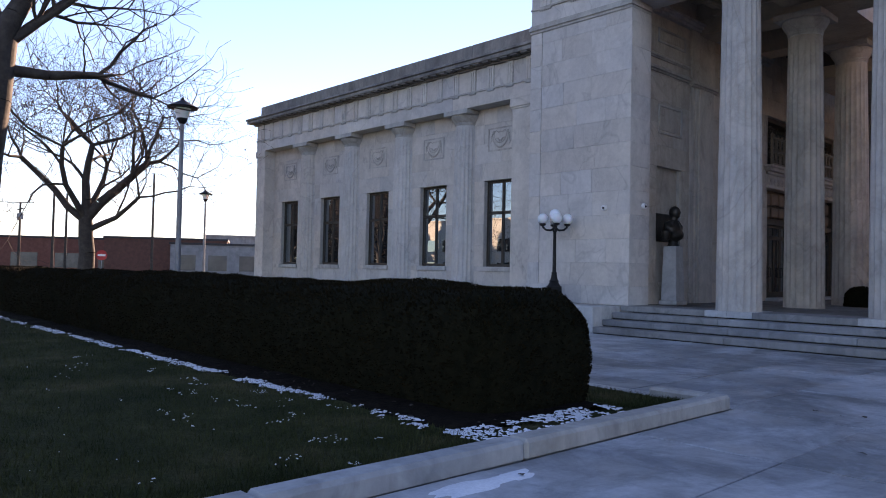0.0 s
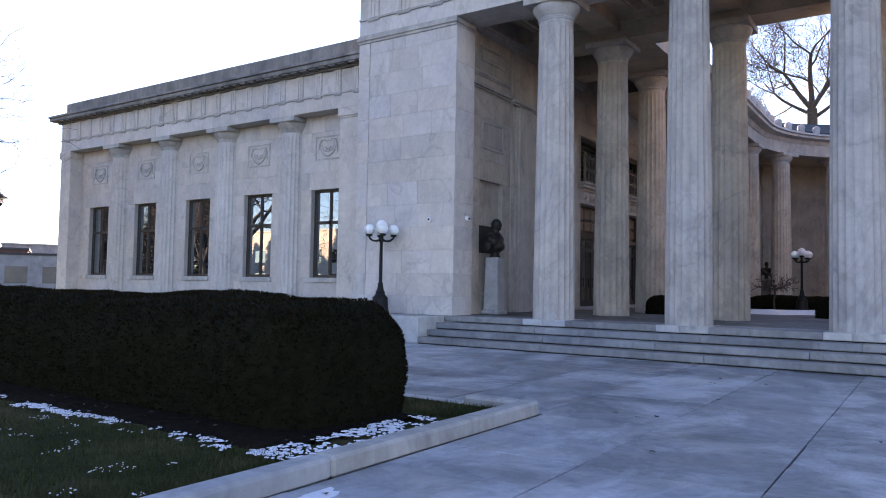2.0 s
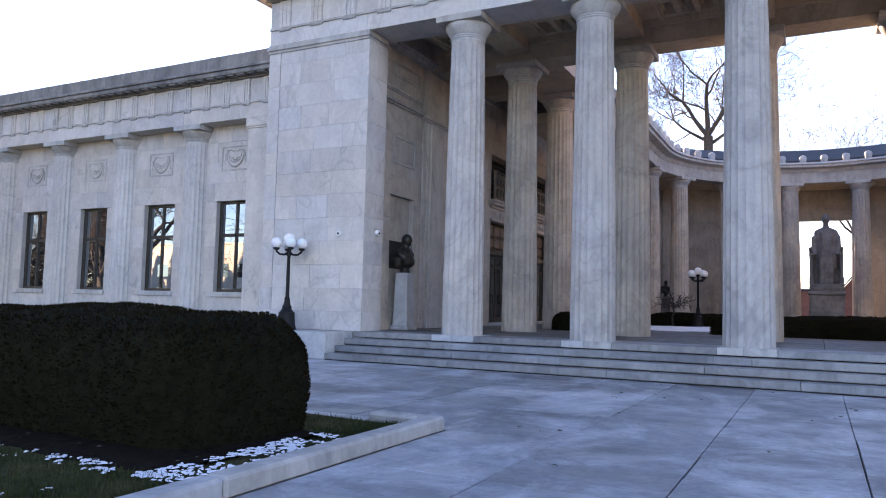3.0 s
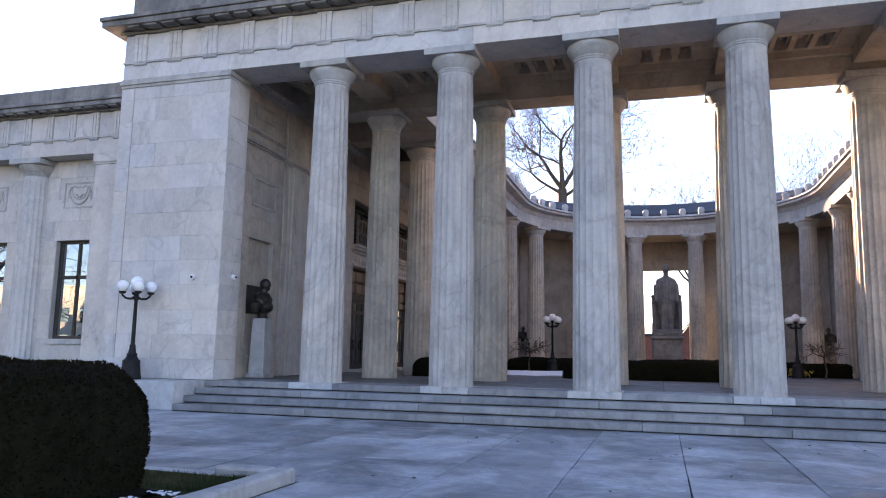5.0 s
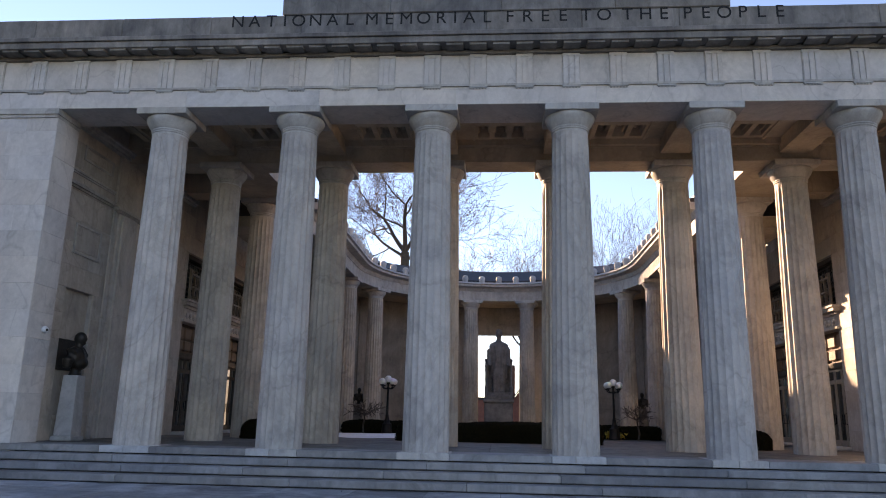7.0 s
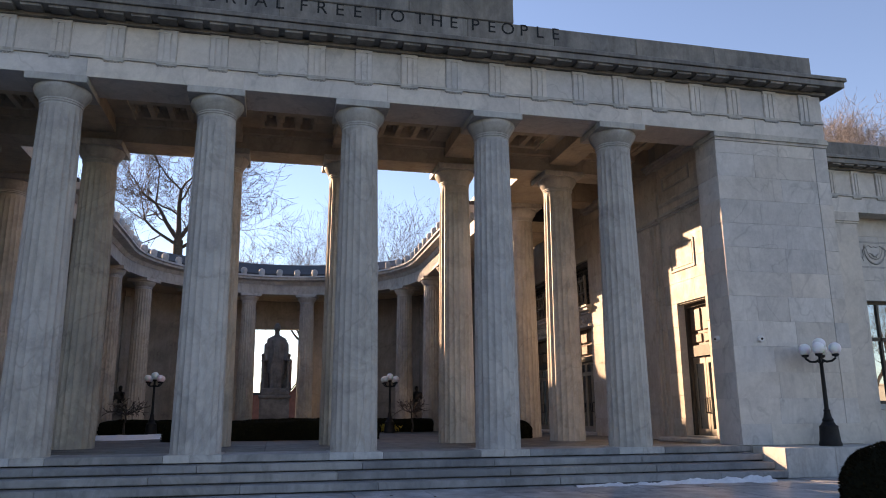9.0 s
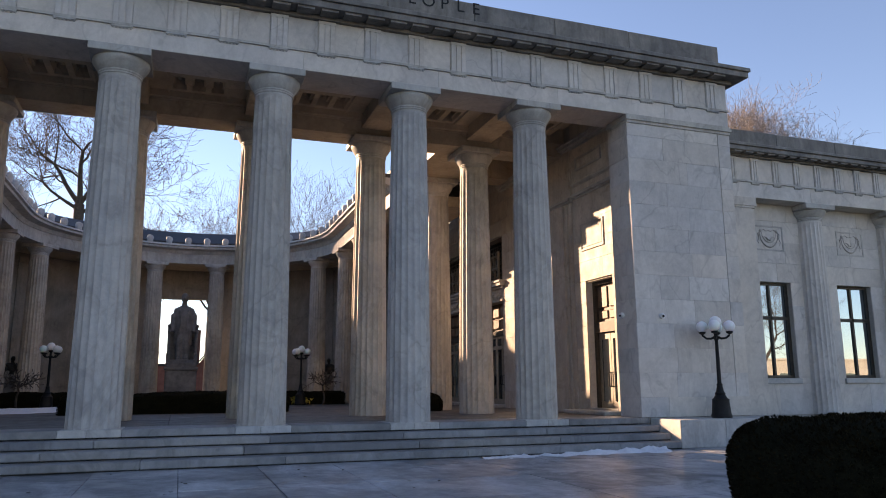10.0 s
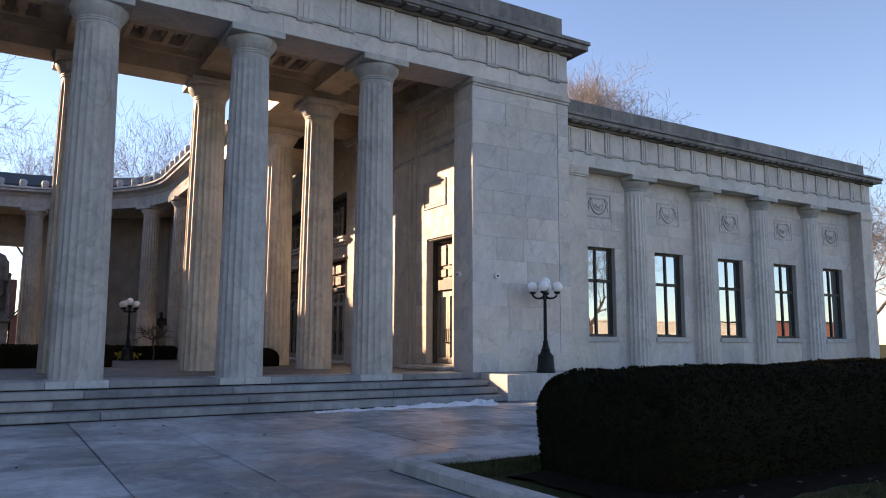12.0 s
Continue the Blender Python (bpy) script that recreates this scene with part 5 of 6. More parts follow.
def grass_blades():
    rnd = random.Random(12)
    verts, polys = [], []
    for s in (-1, 1):
        for _ in range(100000):
            x = 4.65 + (rnd.random() ** 1.7) * 16
            y = rnd.uniform(-21, -12.0) if rnd.random() < 0.86 else rnd.uniform(-9.65, -8.78)
            z = 0.05 + 0.03 * noise.noise(Vector((x * 0.6, y * 0.6, 2.0)))
            a, h = rnd.uniform(0, 6.28), rnd.uniform(0.025, 0.07)
            lx, ly = rnd.uniform(-0.03, 0.03), rnd.uniform(-0.03, 0.03)
            dx, dy = 0.004 * math.cos(a), 0.004 * math.sin(a)
            n = len(verts)
            verts += [(s * x - dx, y - dy, z - 0.005), (s * x + dx, y + dy, z - 0.005), (s * x + lx, y + ly, z + h)]
            polys.append((n, n + 1, n + 2))
    me = bpy.data.meshes.new("grass")
    me.from_pydata(verts, [], polys)
    me.materials.append(BLADES)
    tagged(new("grass", me), "short dull winter grass blades on the lawn", "grass", "", "stuff")


grass_blades()


def patch(spots, label, z, thick, group, seed):
    """Thin ragged remains of snow."""
    rnd = random.Random(seed)
    for x, y, rx, ry, turn in spots:
        bm = bmesh.new()
        n = 26
        c, s = math.cos(turn), math.sin(turn)
        inner, outer, mid = [], [], bm.verts.new((x, y, z + thick))
        for i in range(n):
            a = 2 * math.pi * i / n
            k = 0.7 + 0.5 * noise.noise(Vector((math.cos(a) * 1.7 + x, math.sin(a) * 1.7 + y, seed)))
            for ring, f, h in ((inner, 0.62, thick * rnd.uniform(0.6, 1.1)), (outer, 1.0, -0.004)):
                px, py = rx * k * f * math.cos(a), ry * k * f * math.sin(a)
                ring.append(bm.verts.new((x + c * px - s * py, y + s * px + c * py, z + h)))
        for i in range(n):
            j = (i + 1) % n
            bm.faces.new((mid, inner[i], inner[j]))
            bm.faces.new((inner[i], outer[i], outer[j], inner[j]))
        tagged(part("snow_patch", bm, SNOW, None, "", True), label, "snow", group)


def crumbs(label, seed, spots):
    """Countless small ragged bits of old snow, one sheet of them."""
    rnd = random.Random(seed)
    verts, polys = [], []
    for x, y, z, r in spots:
        n, turn, long = len(verts), rnd.uniform(0, 6.28), rnd.uniform(1.0, 2.6)
        m = 7
        for f, h in ((1.0, -0.004), (0.6, r * rnd.uniform(0.12, 0.3))):
            for i in range(m):
                a = 6.2832 * i / m
                k = r * f * rnd.uniform(0.6, 1.25)
                px, py = k * long * math.cos(a), k * math.sin(a)
                verts.append((x + px * math.cos(turn) - py * math.sin(turn), y + px * math.sin(turn) + py * math.cos(turn), z + h))
        polys += [(n + i, n + (i + 1) % m, n + m + (i + 1) % m, n + m + i) for i in range(m)]
        polys.append(tuple(range(n + m, n + 2 * m)))
    me = bpy.data.meshes.new("snow_crumbs")
    me.from_pydata(verts, [], polys)
    me.materials.append(SNOW)
    me.shade_smooth()
    tagged(new("snow_crumbs", me), label, "snow", "", "stuff")


rs = random.Random(31)


def clumped(x, y, grain, least):
    """Whether old snow lies here: it keeps to ragged clumps."""
    return noise.noise(Vector((x * grain, y * grain * 1.6, 4.2))) + 0.5 * noise.noise(Vector((x * grain * 3, y * grain * 3, 9.1))) > least


line = [(-4.9 - (rs.random() ** 1.2) * 18, -12.04 + rs.gauss(0, 0.055), 0.072, rs.uniform(0.006, 0.024)) for i in range(2600)]
crumbs("thin ragged line of old snow along the hedge bed", 2, [q for q in line if clumped(q[0], q[1], 2.2, -0.05)])
bed = [(rs.uniform(-5.05, -4.5), rs.uniform(-12.2, -9.9), 0.09, rs.uniform(0.006, 0.02)) for i in range(1000)]
crumbs("crumbs of old snow on the mulch and grass", 4, [q for q in bed if clumped(q[0], q[1], 3.0, -0.12 - 0.35 * (q[0] + 4.75))])
lawn = [(-4.7 - rs.random() ** 1.5 * 8, -12.1 - abs(rs.gauss(0, 0.9)), 0.076, rs.uniform(0.003, 0.009)) for i in range(3000)]
crumbs("flecks of old snow left on the lawn", 5, [q for q in lawn if clumped(q[0], q[1], 1.9, 0.42)])


def snow_heap(x0, x1, y0, y1, high, seed):
    """A lumpy ridge of old snow with a ragged rim."""
    bm = bmesh.new()
    nx, ny = int((x1 - x0) / 0.035), int((y1 - y0) / 0.035)
    rows = []
    for i in range(nx + 1):
        row = []
        for j in range(ny + 1):
            x, y = x0 + (x1 - x0) * i / nx, y0 + (y1 - y0) * j / ny
            u, v = (x - x0) / (x1 - x0), (y - y0) / (y1 - y0)
            ridge = 1 - abs(2 * v - 1.25) ** 2 * 1.3
            lumps = 0.55 * noise.noise(Vector((x * 2.1, y * 3.5, seed))) + 0.35 * noise.noise(Vector((x * 6, y * 8, seed))) + 0.18 * noise.noise(Vector((x * 19, y * 19, seed)))
            row.append(bm.verts.new((x, y, -0.002 + high * (ridge * 0.75 + lumps + 0.35 * u - 0.55) * (0.45 + 0.55 * u))))
        rows.append(row)
    for a, b in zip(rows, rows[1:]):
        for j in range(ny):
            q = (a[j], b[j], b[j + 1], a[j + 1])
            if max(v.co.z for v in q) > 0.0:
                bm.faces.new(q)
    for v in bm.verts:
        v.co.z = max(v.co.z, -0.006)
    bmesh.ops.delete(bm, geom=[v for v in bm.verts if not v.link_faces], context="VERTS")
    tagged(part("snow_bank", bm, SNOW, None, "", True), "low lumpy ridge of old snow before the steps", "snow")


snow_heap(6.0, 10.6, -1.95, -1.262, 0.16, 6)
patch([(-3.95, -12.9, 0.22, 0.9, 0.0)], "thin leftover of old snow by the kerb", 0.0, 0.008, "snow by the kerb", 9)
patch([(-5.2, 12.6, 2.6, 2.6, 0.2), (-3.7, 13.8, 1.8, 1.6, 0)], "heap of old snow in the court", FLOOR, 0.13, "snow in the court", 7)


def dry_leaves():
    """Scattered dead leaves on the paving and the mulch."""
    rnd = random.Random(77)
    verts, polys = [], []
    spots = [(rnd.uniform(-4, 4.1), rnd.uniform(-13.5, -1.6), 0.006) for _ in range(46)] + [(rnd.choice((-1, 1)) * rnd.uniform(4.8, 11), rnd.uniform(-12.3, -11.5), 0.1) for _ in range(60)]
    for x, y, z in spots:
        n, a, r = len(verts), rnd.uniform(0, 6.28), rnd.uniform(0.015, 0.04)
        for k, h in ((0, 0.0), (1.2, 0.012), (2.6, 0.004), (3.8, 0.014), (5.1, 0.003)):
            verts.append((x + r * math.cos(a + k), y + r * math.sin(a + k) * 0.7, z + h))
        polys.append(tuple(range(n, n + 5)))
    me = bpy.data.meshes.new("dry_leaves")
    me.from_pydata(verts, [], polys)
    me.materials.append(BARK)
    tagged(new("dry_leaves", me), "scattered small dead brown leaves", "leaves", "", "stuff")


dry_leaves()


# ---- trees ----
def tree(x, y, z, height, radius, seed, material=TWIG, spread=0.62, levels=6, lean=0.0, label="bare broad-crowned winter tree", up=0.10, first=0.22, fine=0.010, limbs_set=(), face=0.0, gnarl=1.0):
    """A bare tree: tapered forking limbs, ending in fine twigs."""
    rnd = random.Random(seed)
    t = thing("tree", label, "tree")
    limbs, twigs = ([], []), ([], [])

    def seg(store, a, b, ra, rb, n):
        verts, polys = store
        d = (b - a).normalized()
        u = d.orthogonal().normalized()
        w = d.cross(u)
        k = len(verts)
        for p, r in ((a, ra), (b, rb)):
            for i in range(n):
                q = 2 * math.pi * i / n
                verts.append(tuple(p + (u * math.cos(q) + w * math.sin(q)) * r))
        for i in range(n):
            polys.append((k + i, k + (i + 1) % n, k + n + (i + 1) % n, k + n + i))

    def grow(p, d, length, r, level):
        steps = 4 if level < 3 else 3
        q = p
        for i in range(steps):
            wob = Vector((rnd.uniform(-1, 1), rnd.uniform(-1, 1), rnd.uniform(-0.6, 0.9))) * (0.10 + 0.055 * level) * gnarl
            d = (d + wob + Vector((0, 0, up * (0.6 if level else 0)))).normalized()
            nxt = q + d * length / steps
            r2 = r * (0.86 if level else 0.90)
            seg(limbs if level < 3 else twigs, q, nxt, max(r, fine * 0.55), max(r2, fine * 0.5), 9 if level == 0 else 6 if level < 3 else 3)
            q, r = nxt, r2
            if 1 <= level < levels and i >= (0 if level > 1 else 1) and rnd.random() < 0.72:
                side = d.orthogonal().normalized()
                side = Matrix.Rotation(rnd.uniform(0, 6.28), 3, d) @ side
                grow(q, (d * 0.62 + side * rnd.uniform(0.5, 0.95)).normalized(), length * rnd.uniform(0.5, 0.75), r * rnd.uniform(0.42, 0.62), level + 1)
        if level < levels:
            k = rnd.choice((2, 3)) if level else rnd.choice((3, 4))
            turn = rnd.uniform(0, 6.28)
            side0 = d.orthogonal().normalized()
            for i in range(k):
                side = Matrix.Rotation(turn + 6.283 * i / k + rnd.uniform(-0.4, 0.4), 3, d) @ side0
                grow(q, (d * 0.8 + side * spread * rnd.uniform(0.7, 1.3)).normalized(), length * rnd.uniform(0.68, 0.9) * (height * 0.30 / length if level == 0 else 1), r * rnd.uniform(0.60, 0.78), level + 1)

    if limbs_set:
        ux, uy = Vector((math.cos(face), math.sin(face), 0)), Vector((-math.sin(face), math.cos(face), 0))
        fork = ux * (lean * height * first) + Vector((0, 0, height * first))
        p = Vector((0, 0, -0.1))
        for i in range(5):
            q = p.lerp(fork, 1 / (5 - i)) + (Vector((rnd.uniform(-0.05, 0.05), rnd.uniform(-0.05, 0.05), 0)) if i < 4 else Vector())
            seg(limbs, p, q, radius * (1.25 if i == 0 else 1 - 0.05 * i), radius * (1 - 0.05 * (i + 1)), 10)
            p = q
        for at, right, rise, deep, length, r in limbs_set:
            grow(Vector((0, 0, 0)).lerp(fork, at), (ux * right + uy * deep + Vector((0, 0, rise))).normalized(), length, r, 1)
    else:
        grow(Vector((0, 0, -0.1)), Vector((lean, 0, 1)).normalized(), height * first, radius, 0)
    for nm, store, m in (("trunk", limbs, BARK if material is TWIG else material), ("twig_crown", twigs, material)):
        me = bpy.data.meshes.new(nm)
        me.from_pydata(store[0], [], store[1])
        me.materials.append(m)
        me.shade_smooth()
        ob = new(nm, me)
        ob.parent = t
    t.location = (x, y, z)
    return t



def bearing(left, away):
    """A place on the ground so many degrees left of straight ahead and metres away."""
    return -0.39 - away * math.sin(radians(left)), -16.6 + away * math.cos(radians(left))


FACE = radians(66)
tree(*bearing(73.0, 32), 0, 12.0, 0.34, 5, levels=5, spread=0.85, first=0.27, face=FACE, fine=0.012, up=0.02, gnarl=1.7, label="bare spreading winter tree on the lawn",
     limbs_set=((1.0, -0.15, 1.0, 0.1, 3.0, 0.22), (1.0, 0.5, 1.0, -0.2, 3.2, 0.24), (0.97, -1.0, 0.45, 0.1, 3.3, 0.17), (0.85, 1.0, 0.36, 0.1, 2.6, 0.13), (1.0, 0.2, 0.9, 0.7, 2.8, 0.15), (1.0, -0.5, 0.8, -0.7, 3.2, 0.15)))
tree(*bearing(80.5, 17), 0, 14.0, 0.42, 14, levels=4, spread=0.7, first=0.42, lean=0.10, face=FACE, fine=0.008, gnarl=1.6, label="thick-trunked bare tree leaning over the lawn", up=0.02,
     limbs_set=((0.90, 1.0, 0.06, 0.35, 1.9, 0.15), (0.98, 0.9, 0.40, 0.5, 1.7, 0.12), (1.0, 0.35, 1.0, 0.3, 2.4, 0.24), (1.0, -0.4, 1.0, 0.2, 2.8, 0.24), (0.9, -0.9, 0.5, 0.1, 2.8, 0.18), (0.95, 0.7, 0.9, 0.5, 1.9, 0.13)))
tree(-8.2, 46.0, 0, 26.0, 0.50, 23, levels=5, spread=0.62, first=0.60, fine=0.026, up=0.03, gnarl=1.3,
     limbs_set=((1.0, 0.1, 1.0, 0.0, 4.2, 0.26), (1.0, -0.6, 1.0, 0.3, 4.0, 0.22), (1.0, 0.7, 1.0, -0.3, 4.0, 0.22), (0.97, -1.0, 0.5, 0.1, 3.6, 0.16), (0.95, 1.0, 0.45, 0.1, 3.8, 0.16), (0.86, 1.0, 0.2, 0.2, 3.4, 0.13), (0.88, -1.0, 0.25, 0.2, 3.2, 0.13), (1.0, 0.3, 0.8, 0.9, 3.2, 0.15)))
tree(12.4, 66.0, 0, 22.0, 0.35, 29, levels=5, spread=0.6, first=0.45, fine=0.018, gnarl=1.3)
tree(16.6, 64.0, 0, 20.0, 0.35, 37, levels=5, spread=0.6, first=0.45, fine=0.018, gnarl=1.3)
tree(3.4, 66.0, 0, 18.5, 0.30, 38, levels=5, spread=0.6, first=0.5, fine=0.018, gnarl=1.3)
DOME = [(1.0, math.cos(k * 2.4) * w, rise, math.sin(k * 2.4) * w, 3.2, 0.2) for k, (w, rise) in enumerate(((0.1, 1.0), (0.5, 1.0), (0.5, 1.0), (0.6, 1.0), (0.9, 0.7), (0.9, 0.7), (0.9, 0.6), (1.0, 0.5), (1.0, 0.4)))]
tree(39.5, 27.0, 0, 26.0, 0.45, 41, TWIG_RED, levels=6, spread=0.7, up=0.03, first=0.5, fine=0.016, gnarl=1.4, label="bare tree with sunlit reddish twigs behind the wing", limbs_set=DOME)
tree(47.0, 9.0, 0, 14.0, 0.26, 47, TWIG_RED, levels=6, spread=0.7, label="bare tree with pale drooping twigs beside the wing", up=-0.02, fine=0.012)
tree(52.0, -38.0, 0, 15.0, 0.45, 53, levels=6, spread=0.7)
tree(-74.0, -39.0, 0, 17.0, 0.5, 57, levels=6, spread=0.7)
tree(-84.0, -40.0, 0, 17.0, 0.5, 58, levels=6, spread=0.7)
tree(-95.0, -39.0, 0, 17.0, 0.5, 59, levels=6, spread=0.7)


def conifer(x, y, height, radius, seed):
    """A dark evergreen: trunk and tiers of drooping sprays."""
    rnd = random.Random(seed)
    t = thing("evergreen_tree", "tall dark evergreen tree across the side street", "tree", "evergreen trees")
    bm = bmesh.new()
    tube(bm, [(0, 0, -0.1), (0, 0, height * 0.5), (0, 0, height * 0.97)], [0.3, 0.2, 0.03], 8)
    part("trunk", bm, BARK, t)
    verts, polys = [], []
    for _ in range(5200):
        h = rnd.random() ** 1.25
        reach = radius * (1 - h) ** 0.8 * rnd.uniform(0.35, 1.08) * (0.85 + 0.15 * math.sin(h * 40))
        a = rnd.uniform(0, 6.28)
        p = Vector((reach * math.cos(a), reach * math.sin(a), 0.5 + h * (height - 0.6) - reach * 0.22))
        d = Vector((math.cos(a), math.sin(a), rnd.uniform(-0.5, 0.2))).normalized()
        w = d.cross(Vector((rnd.uniform(-0.4, 0.4), rnd.uniform(-0.4, 0.4), 1))).normalized()
        k = rnd.uniform(0.35, 0.8)
        n = len(verts)
        verts += [tuple(p - d * k * 0.6), tuple(p + w * k * 0.35), tuple(p + d * k * 0.7), tuple(p - w * k * 0.35)]
        polys.append((n, n + 1, n + 2, n + 3))
    me = bpy.data.meshes.new("crown")
    me.from_pydata(verts, [], polys)
    me.materials.append(YEW)
    ob = new("crown", me)
    ob.parent = t
    t.location = (x, y, 0)


for i, (x, y) in enumerate(((-77, -42), (-84, -47), (-90, -43), (-97, -48), (-104, -44), (-112, -49), (-119, -45))):
    conifer(x, y, 14.5 + 1.5 * math.sin(i * 2.3), 4.6, 80 + i)
for s in (-1, 1):
    tree(s * 6.0, 16.9, FLOOR, 1.25, 0.045, 61 + s, levels=3, spread=0.9, label="small bare umbrella-shaped tree in the court", up=-0.05, first=0.68, fine=0.022,
         limbs_set=((1.0, 1.0, 0.45, 0.1, 0.42, 0.03), (1.0, -1.0, 0.45, 0.2, 0.42, 0.03), (1.0, 0.1, 0.45, 1.0, 0.4, 0.03), (1.0, 0.0, 0.5, -1.0, 0.4, 0.03), (1.0, 0.6, 0.7, -0.6, 0.35, 0.025), (1.0, -0.6, 0.7, 0.6, 0.35, 0.025)))


# ---- street and distance ----
def shop(x0, x1, y0, y1, h, wall, label, bays=0, band=None, face="y"):
    t = thing("shop_building", label, "building")
    bm = bmesh.new()
    box(bm, x0, x1, y0, y1, 0, h)
    part("wall", bm, wall, t)
    bm = bmesh.new()
    box(bm, x0 - 0.15, x1 + 0.15, y0 - 0.15, y1 + 0.15, h, h + 0.25)
    part("roof", bm, band or ROOF, t)
    for i in range(bays):
        if face == "y":
            a = x0 + (x1 - x0) * (i + 0.2) / bays
            b = x0 + (x1 - x0) * (i + 0.8) / bays
            e = (a, b, y0 - 0.06, y0 + 0.1)
        elif face == "x":
            a = y0 + (y1 - y0) * (i + 0.2) / bays
            b = y0 + (y1 - y0) * (i + 0.8) / bays
            e = (x1 - 0.1, x1 + 0.06, a, b)
        else:
            a = x0 + (x1 - x0) * (i + 0.2) / bays
            b = x0 + (x1 - x0) * (i + 0.8) / bays
            e = (a, b, y1 - 0.1, y1 + 0.06)
        for z0 in ([0.9] if h < 6 else [1.0, 4.6] if h < 9.5 else [1.0, 4.6, 8.0]):
            bm = bmesh.new()
            box(bm, *e, z0, z0 + min(1.9, h - z0 - 0.6))
            part("window", bm, DULL if face == "y" else GLASS, t)
    return t


def placed(t, left, away, turn):
    x, y = bearing(left, away)
    t.matrix_basis = pose(x, y, 0, 0, 0, turn)


placed(shop(-13, 13, 0, 10, 4.7, BRICK, "low red brick shop with a flat roof", 5), 74.0, 108, 62)
placed(shop(-7.2, 7.2, 0, 10, 4.7, DARKWALL, "low brown brick shop with a flat roof", 0), 67.6, 98, 62)
placed(shop(-7.5, 7.5, 0, 8, 4.1, GREY, "low dark shop with a canopy roof and lit windows", 4), 62.9, 96, 60)
placed(shop(-7, 7, 0, 8, 6.0, GREY, "plain grey flat-roofed building", 0, GREY), 61.5, 116, 60)
shop(-96, -60, -76, -62, 9.4, STUCCO, "sunlit cream stone building across the street", 9, STUCCO, "back")
shop(66, 114, -74, -62, 4.6, STUCCO, "sunlit low cream building across the street", 9, STUCCO, "back")
shop(116, 150, -74, -62, 5.2, BRICK, "sunlit brick building across the street", 6, face="back")
shop(52, 66, 46, 58, 5.0, BRICK, "house behind bare trees", 3)
shop(-7, 1.2, 64, 74, 3.5, BRICK, "low brick house seen through the court doorway", 3)


def gable_house(x0, x1, y0, y1, eave, ridge):
    """A brick house, its gable to the court, with a chimney."""
    t = thing("gable_house", "red brick gabled house with a dark chimney", "house")
    bm = bmesh.new()
    xm = (x0 + x1) / 2
    rings = [[bm.verts.new(p) for p in ((x0, y, 0), (x1, y, 0), (x1, y, eave), (xm, y, ridge), (x0, y, eave))] for y in (y0, y1)]
    bm.faces.new(rings[0])
    bm.faces.new(rings[1][::-1])
    for i in range(5):
        bm.faces.new((rings[0][i], rings[1][i], rings[1][(i + 1) % 5], rings[0][(i + 1) % 5]))
    bmesh.ops.recalc_face_normals(bm, faces=bm.faces[:])
    part("wall", bm, BRICK, t)
    for a in (x0, x1):
        bm = bmesh.new()
        d = 0.35 if a == x1 else -0.35
        v = [bm.verts.new((x, y, z + h)) for h in (0.02, 0.22) for x, y, z in ((a + d, y0 - 0.4, eave - 0.35), (xm, y0 - 0.4, ridge), (xm, y1, ridge), (a + d, y1, eave - 0.35))]
        for f in ((0, 1, 2, 3), (4, 5, 6, 7), (0, 1, 5, 4), (1, 2, 6, 5), (2, 3, 7, 6), (3, 0, 4, 7)):
            bm.faces.new([v[i] for i in f])
        bmesh.ops.recalc_face_normals(bm, faces=bm.faces[:])
        part("roof", bm, ROOF, t)
    piece(t, "chimney", x0 - 0.2, x0 + 0.35, y0 + 1.0, y0 + 1.7, eave - 1.0, ridge + 0.1, DARKWALL, 0.03)
    for wx in (xm - 1.2, xm + 0.3):
        bm = bmesh.new()
        box(bm, wx, wx + 0.9, y0 - 0.05, y0 + 0.05, 1.2, 2.6)
        part("window", bm, GLASS, t)


gable_house(1.5, 7.3, 64, 74, 3.4, 7.2)


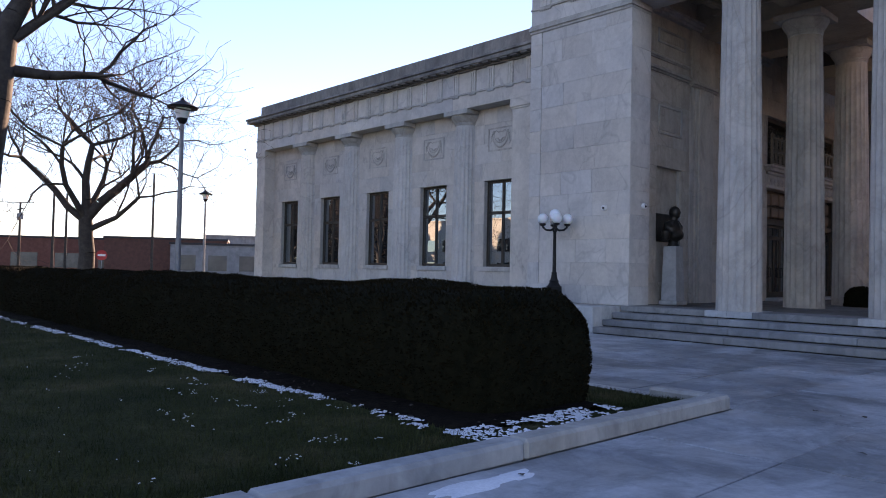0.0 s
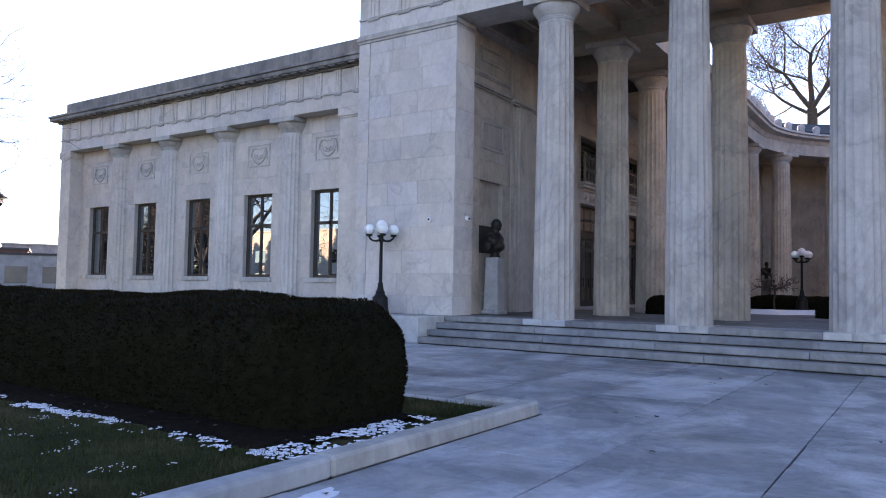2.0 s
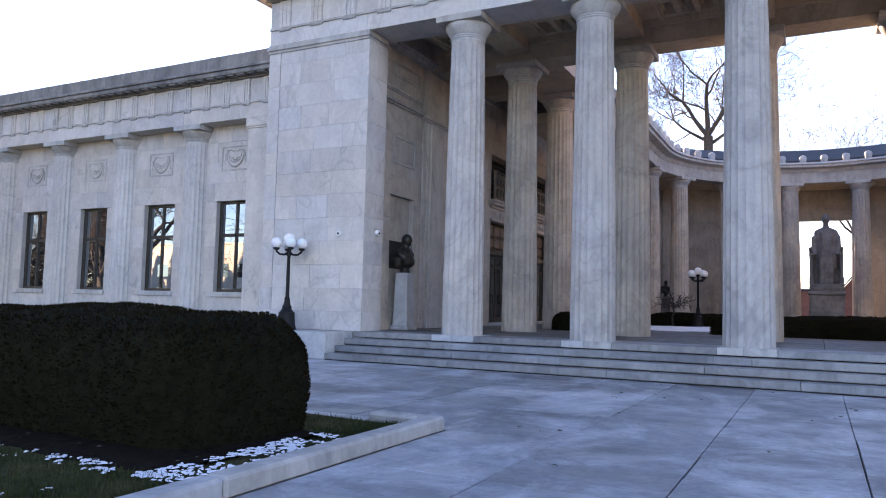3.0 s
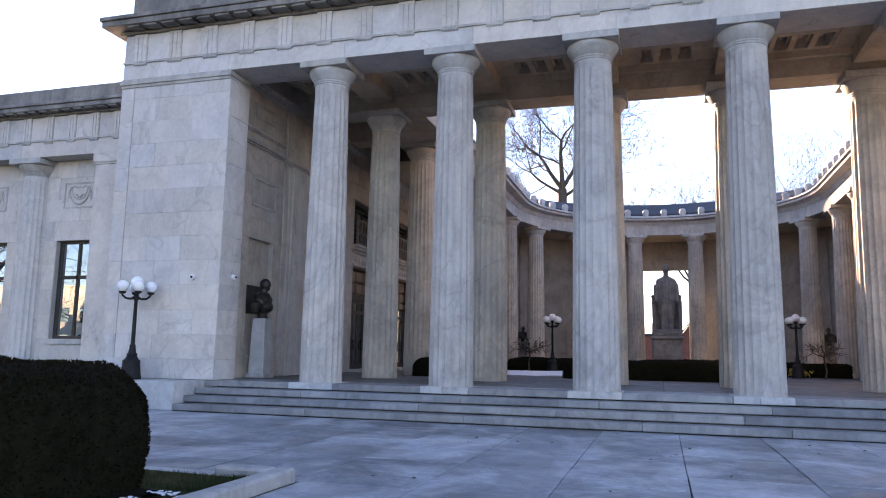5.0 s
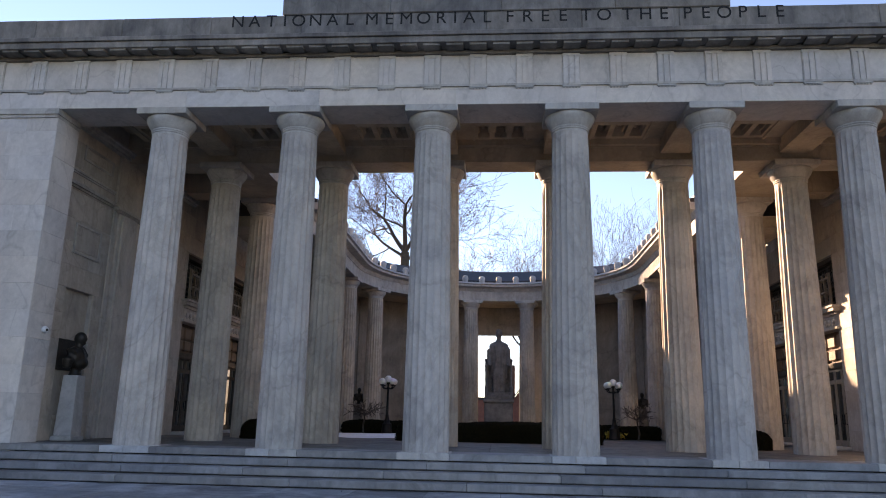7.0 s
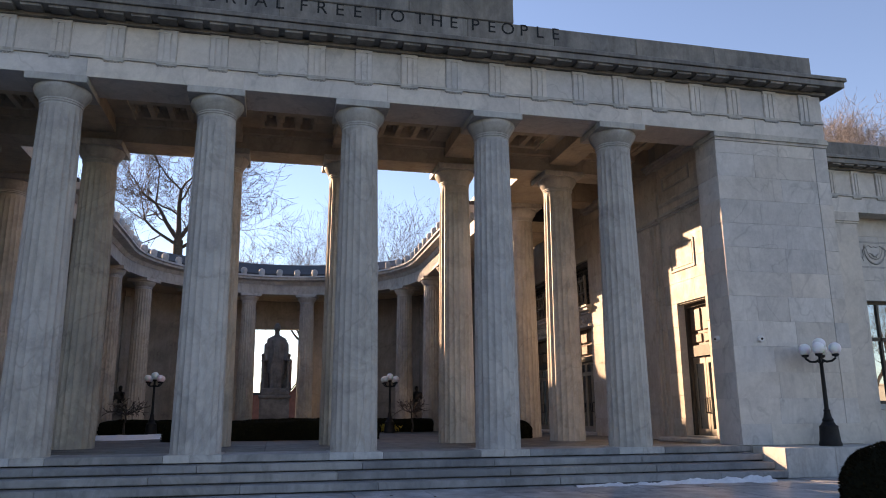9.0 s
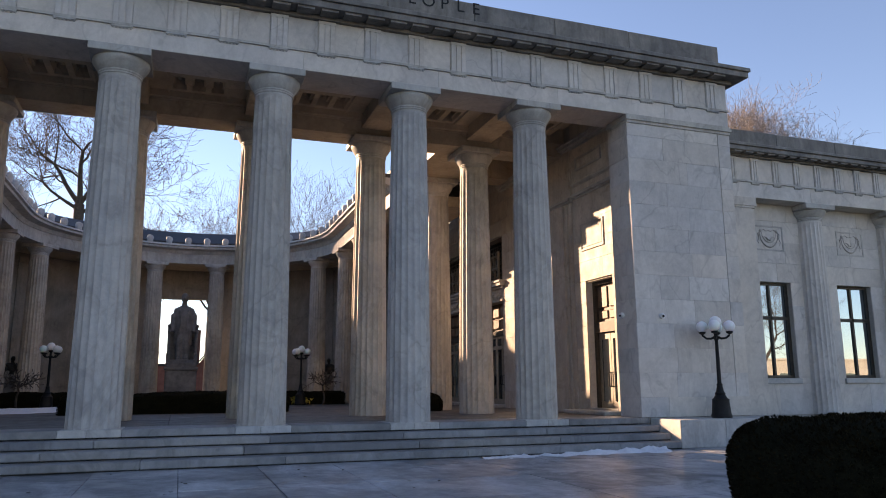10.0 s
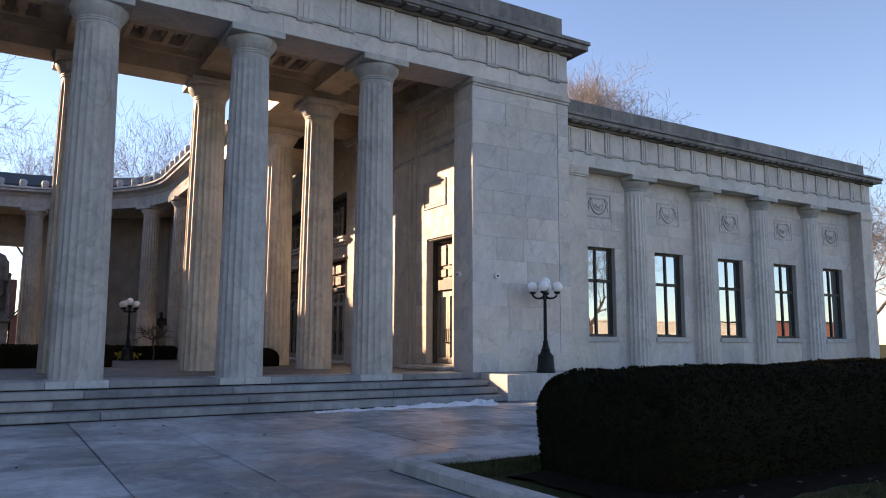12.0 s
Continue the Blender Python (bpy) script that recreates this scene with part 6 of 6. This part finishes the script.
def street_lamp(x, y, h, label):
    t = thing("street_lamp", label, "street lamp", "street lamps")
    bm = bmesh.new()
    lathe(bm, [(0.16, 0), (0.16, 0.3), (0.085, 0.35), (0.07, h * 0.6), (0.055, h)], 12, x, y)
    part("pole", bm, STEEL, t, "", True)
    bm = bmesh.new()
    lathe(bm, [(0.07, h), (0.14, h + 0.10), (0.15, h + 0.16)], 14, x, y)
    part("collar", bm, IRON, t, "", True)
    bm = bmesh.new()
    lathe(bm, [(0.15, h + 0.16), (0.24, h + 0.45), (0.20, h + 0.46)], 14, x, y)
    part("shade", bm, GLOBE, t, "pale translucent lamp glass", True)
    bm = bmesh.new()
    lathe(bm, [(0.42, h + 0.44), (0.43, h + 0.48), (0.20, h + 0.60), (0.06, h + 0.68), (0.03, h + 0.76)], 16, x, y)
    part("cap", bm, IRON, t, "black lamp cap", True)


def utility_pole(x, y, h, arms=True):
    t = thing("utility_pole", "dark wooden utility pole with a cross-arm", "utility pole", "utility poles")
    bm = bmesh.new()
    tube(bm, [(x, y, 0), (x, y, h)], [0.16, 0.11], 8)
    part("pole", bm, BARK, t)
    if arms:
        bm = bmesh.new()
        box(bm, x - 1.1, x + 1.1, y - 0.06, y + 0.06, h - 0.8, h - 0.66)
        part("cross_arm", bm, BARK, t)
        for dx in (-0.5, 0.5):
            bm = bmesh.new()
            lathe(bm, [(0.2, h - 1.9), (0.22, h - 1.85), (0.22, h - 1.2), (0.1, h - 1.15)], 10, x + dx, y)
            part("transformer", bm, STEEL, t)


street_lamp(*bearing(66.8, 22), 5.5, "grey street lamp with a black cap and pale glass")
street_lamp(*bearing(65.0, 48), 5.5, "grey street lamp with a black cap and pale glass")
utility_pole(*bearing(77.0, 92), 8.0)
utility_pole(*bearing(75.0, 88), 9.3, False)
utility_pole(*bearing(74.2, 92), 9.3, False)
utility_pole(*bearing(68.6, 84), 11.2, False)
SX, SY = bearing(71.9, 76)
sg = thing("road_sign", "round red road sign with a white bar on a thin post", "sign")
bm = bmesh.new()
tube(bm, [(SX, SY, 0), (SX, SY, 2.7)], 0.04, 6)
part("post", bm, STEEL, sg)
bm = bmesh.new()
m = Vector((0.95, -0.31, 0)).to_track_quat("Z", "Y").to_matrix().to_4x4()
lathe(bm, [(0.48, 0.05), (0.48, 0.09)], 20, SX, SY, 2.3, m)
part("disc", bm, RED, sg)
bm = bmesh.new()
for v in box(bm, -0.33, 0.33, -0.09, 0.09, 0.09, 0.10):
    v.co = m @ v.co + Vector((SX, SY, 2.3))
part("bar", bm, PAINT, sg)
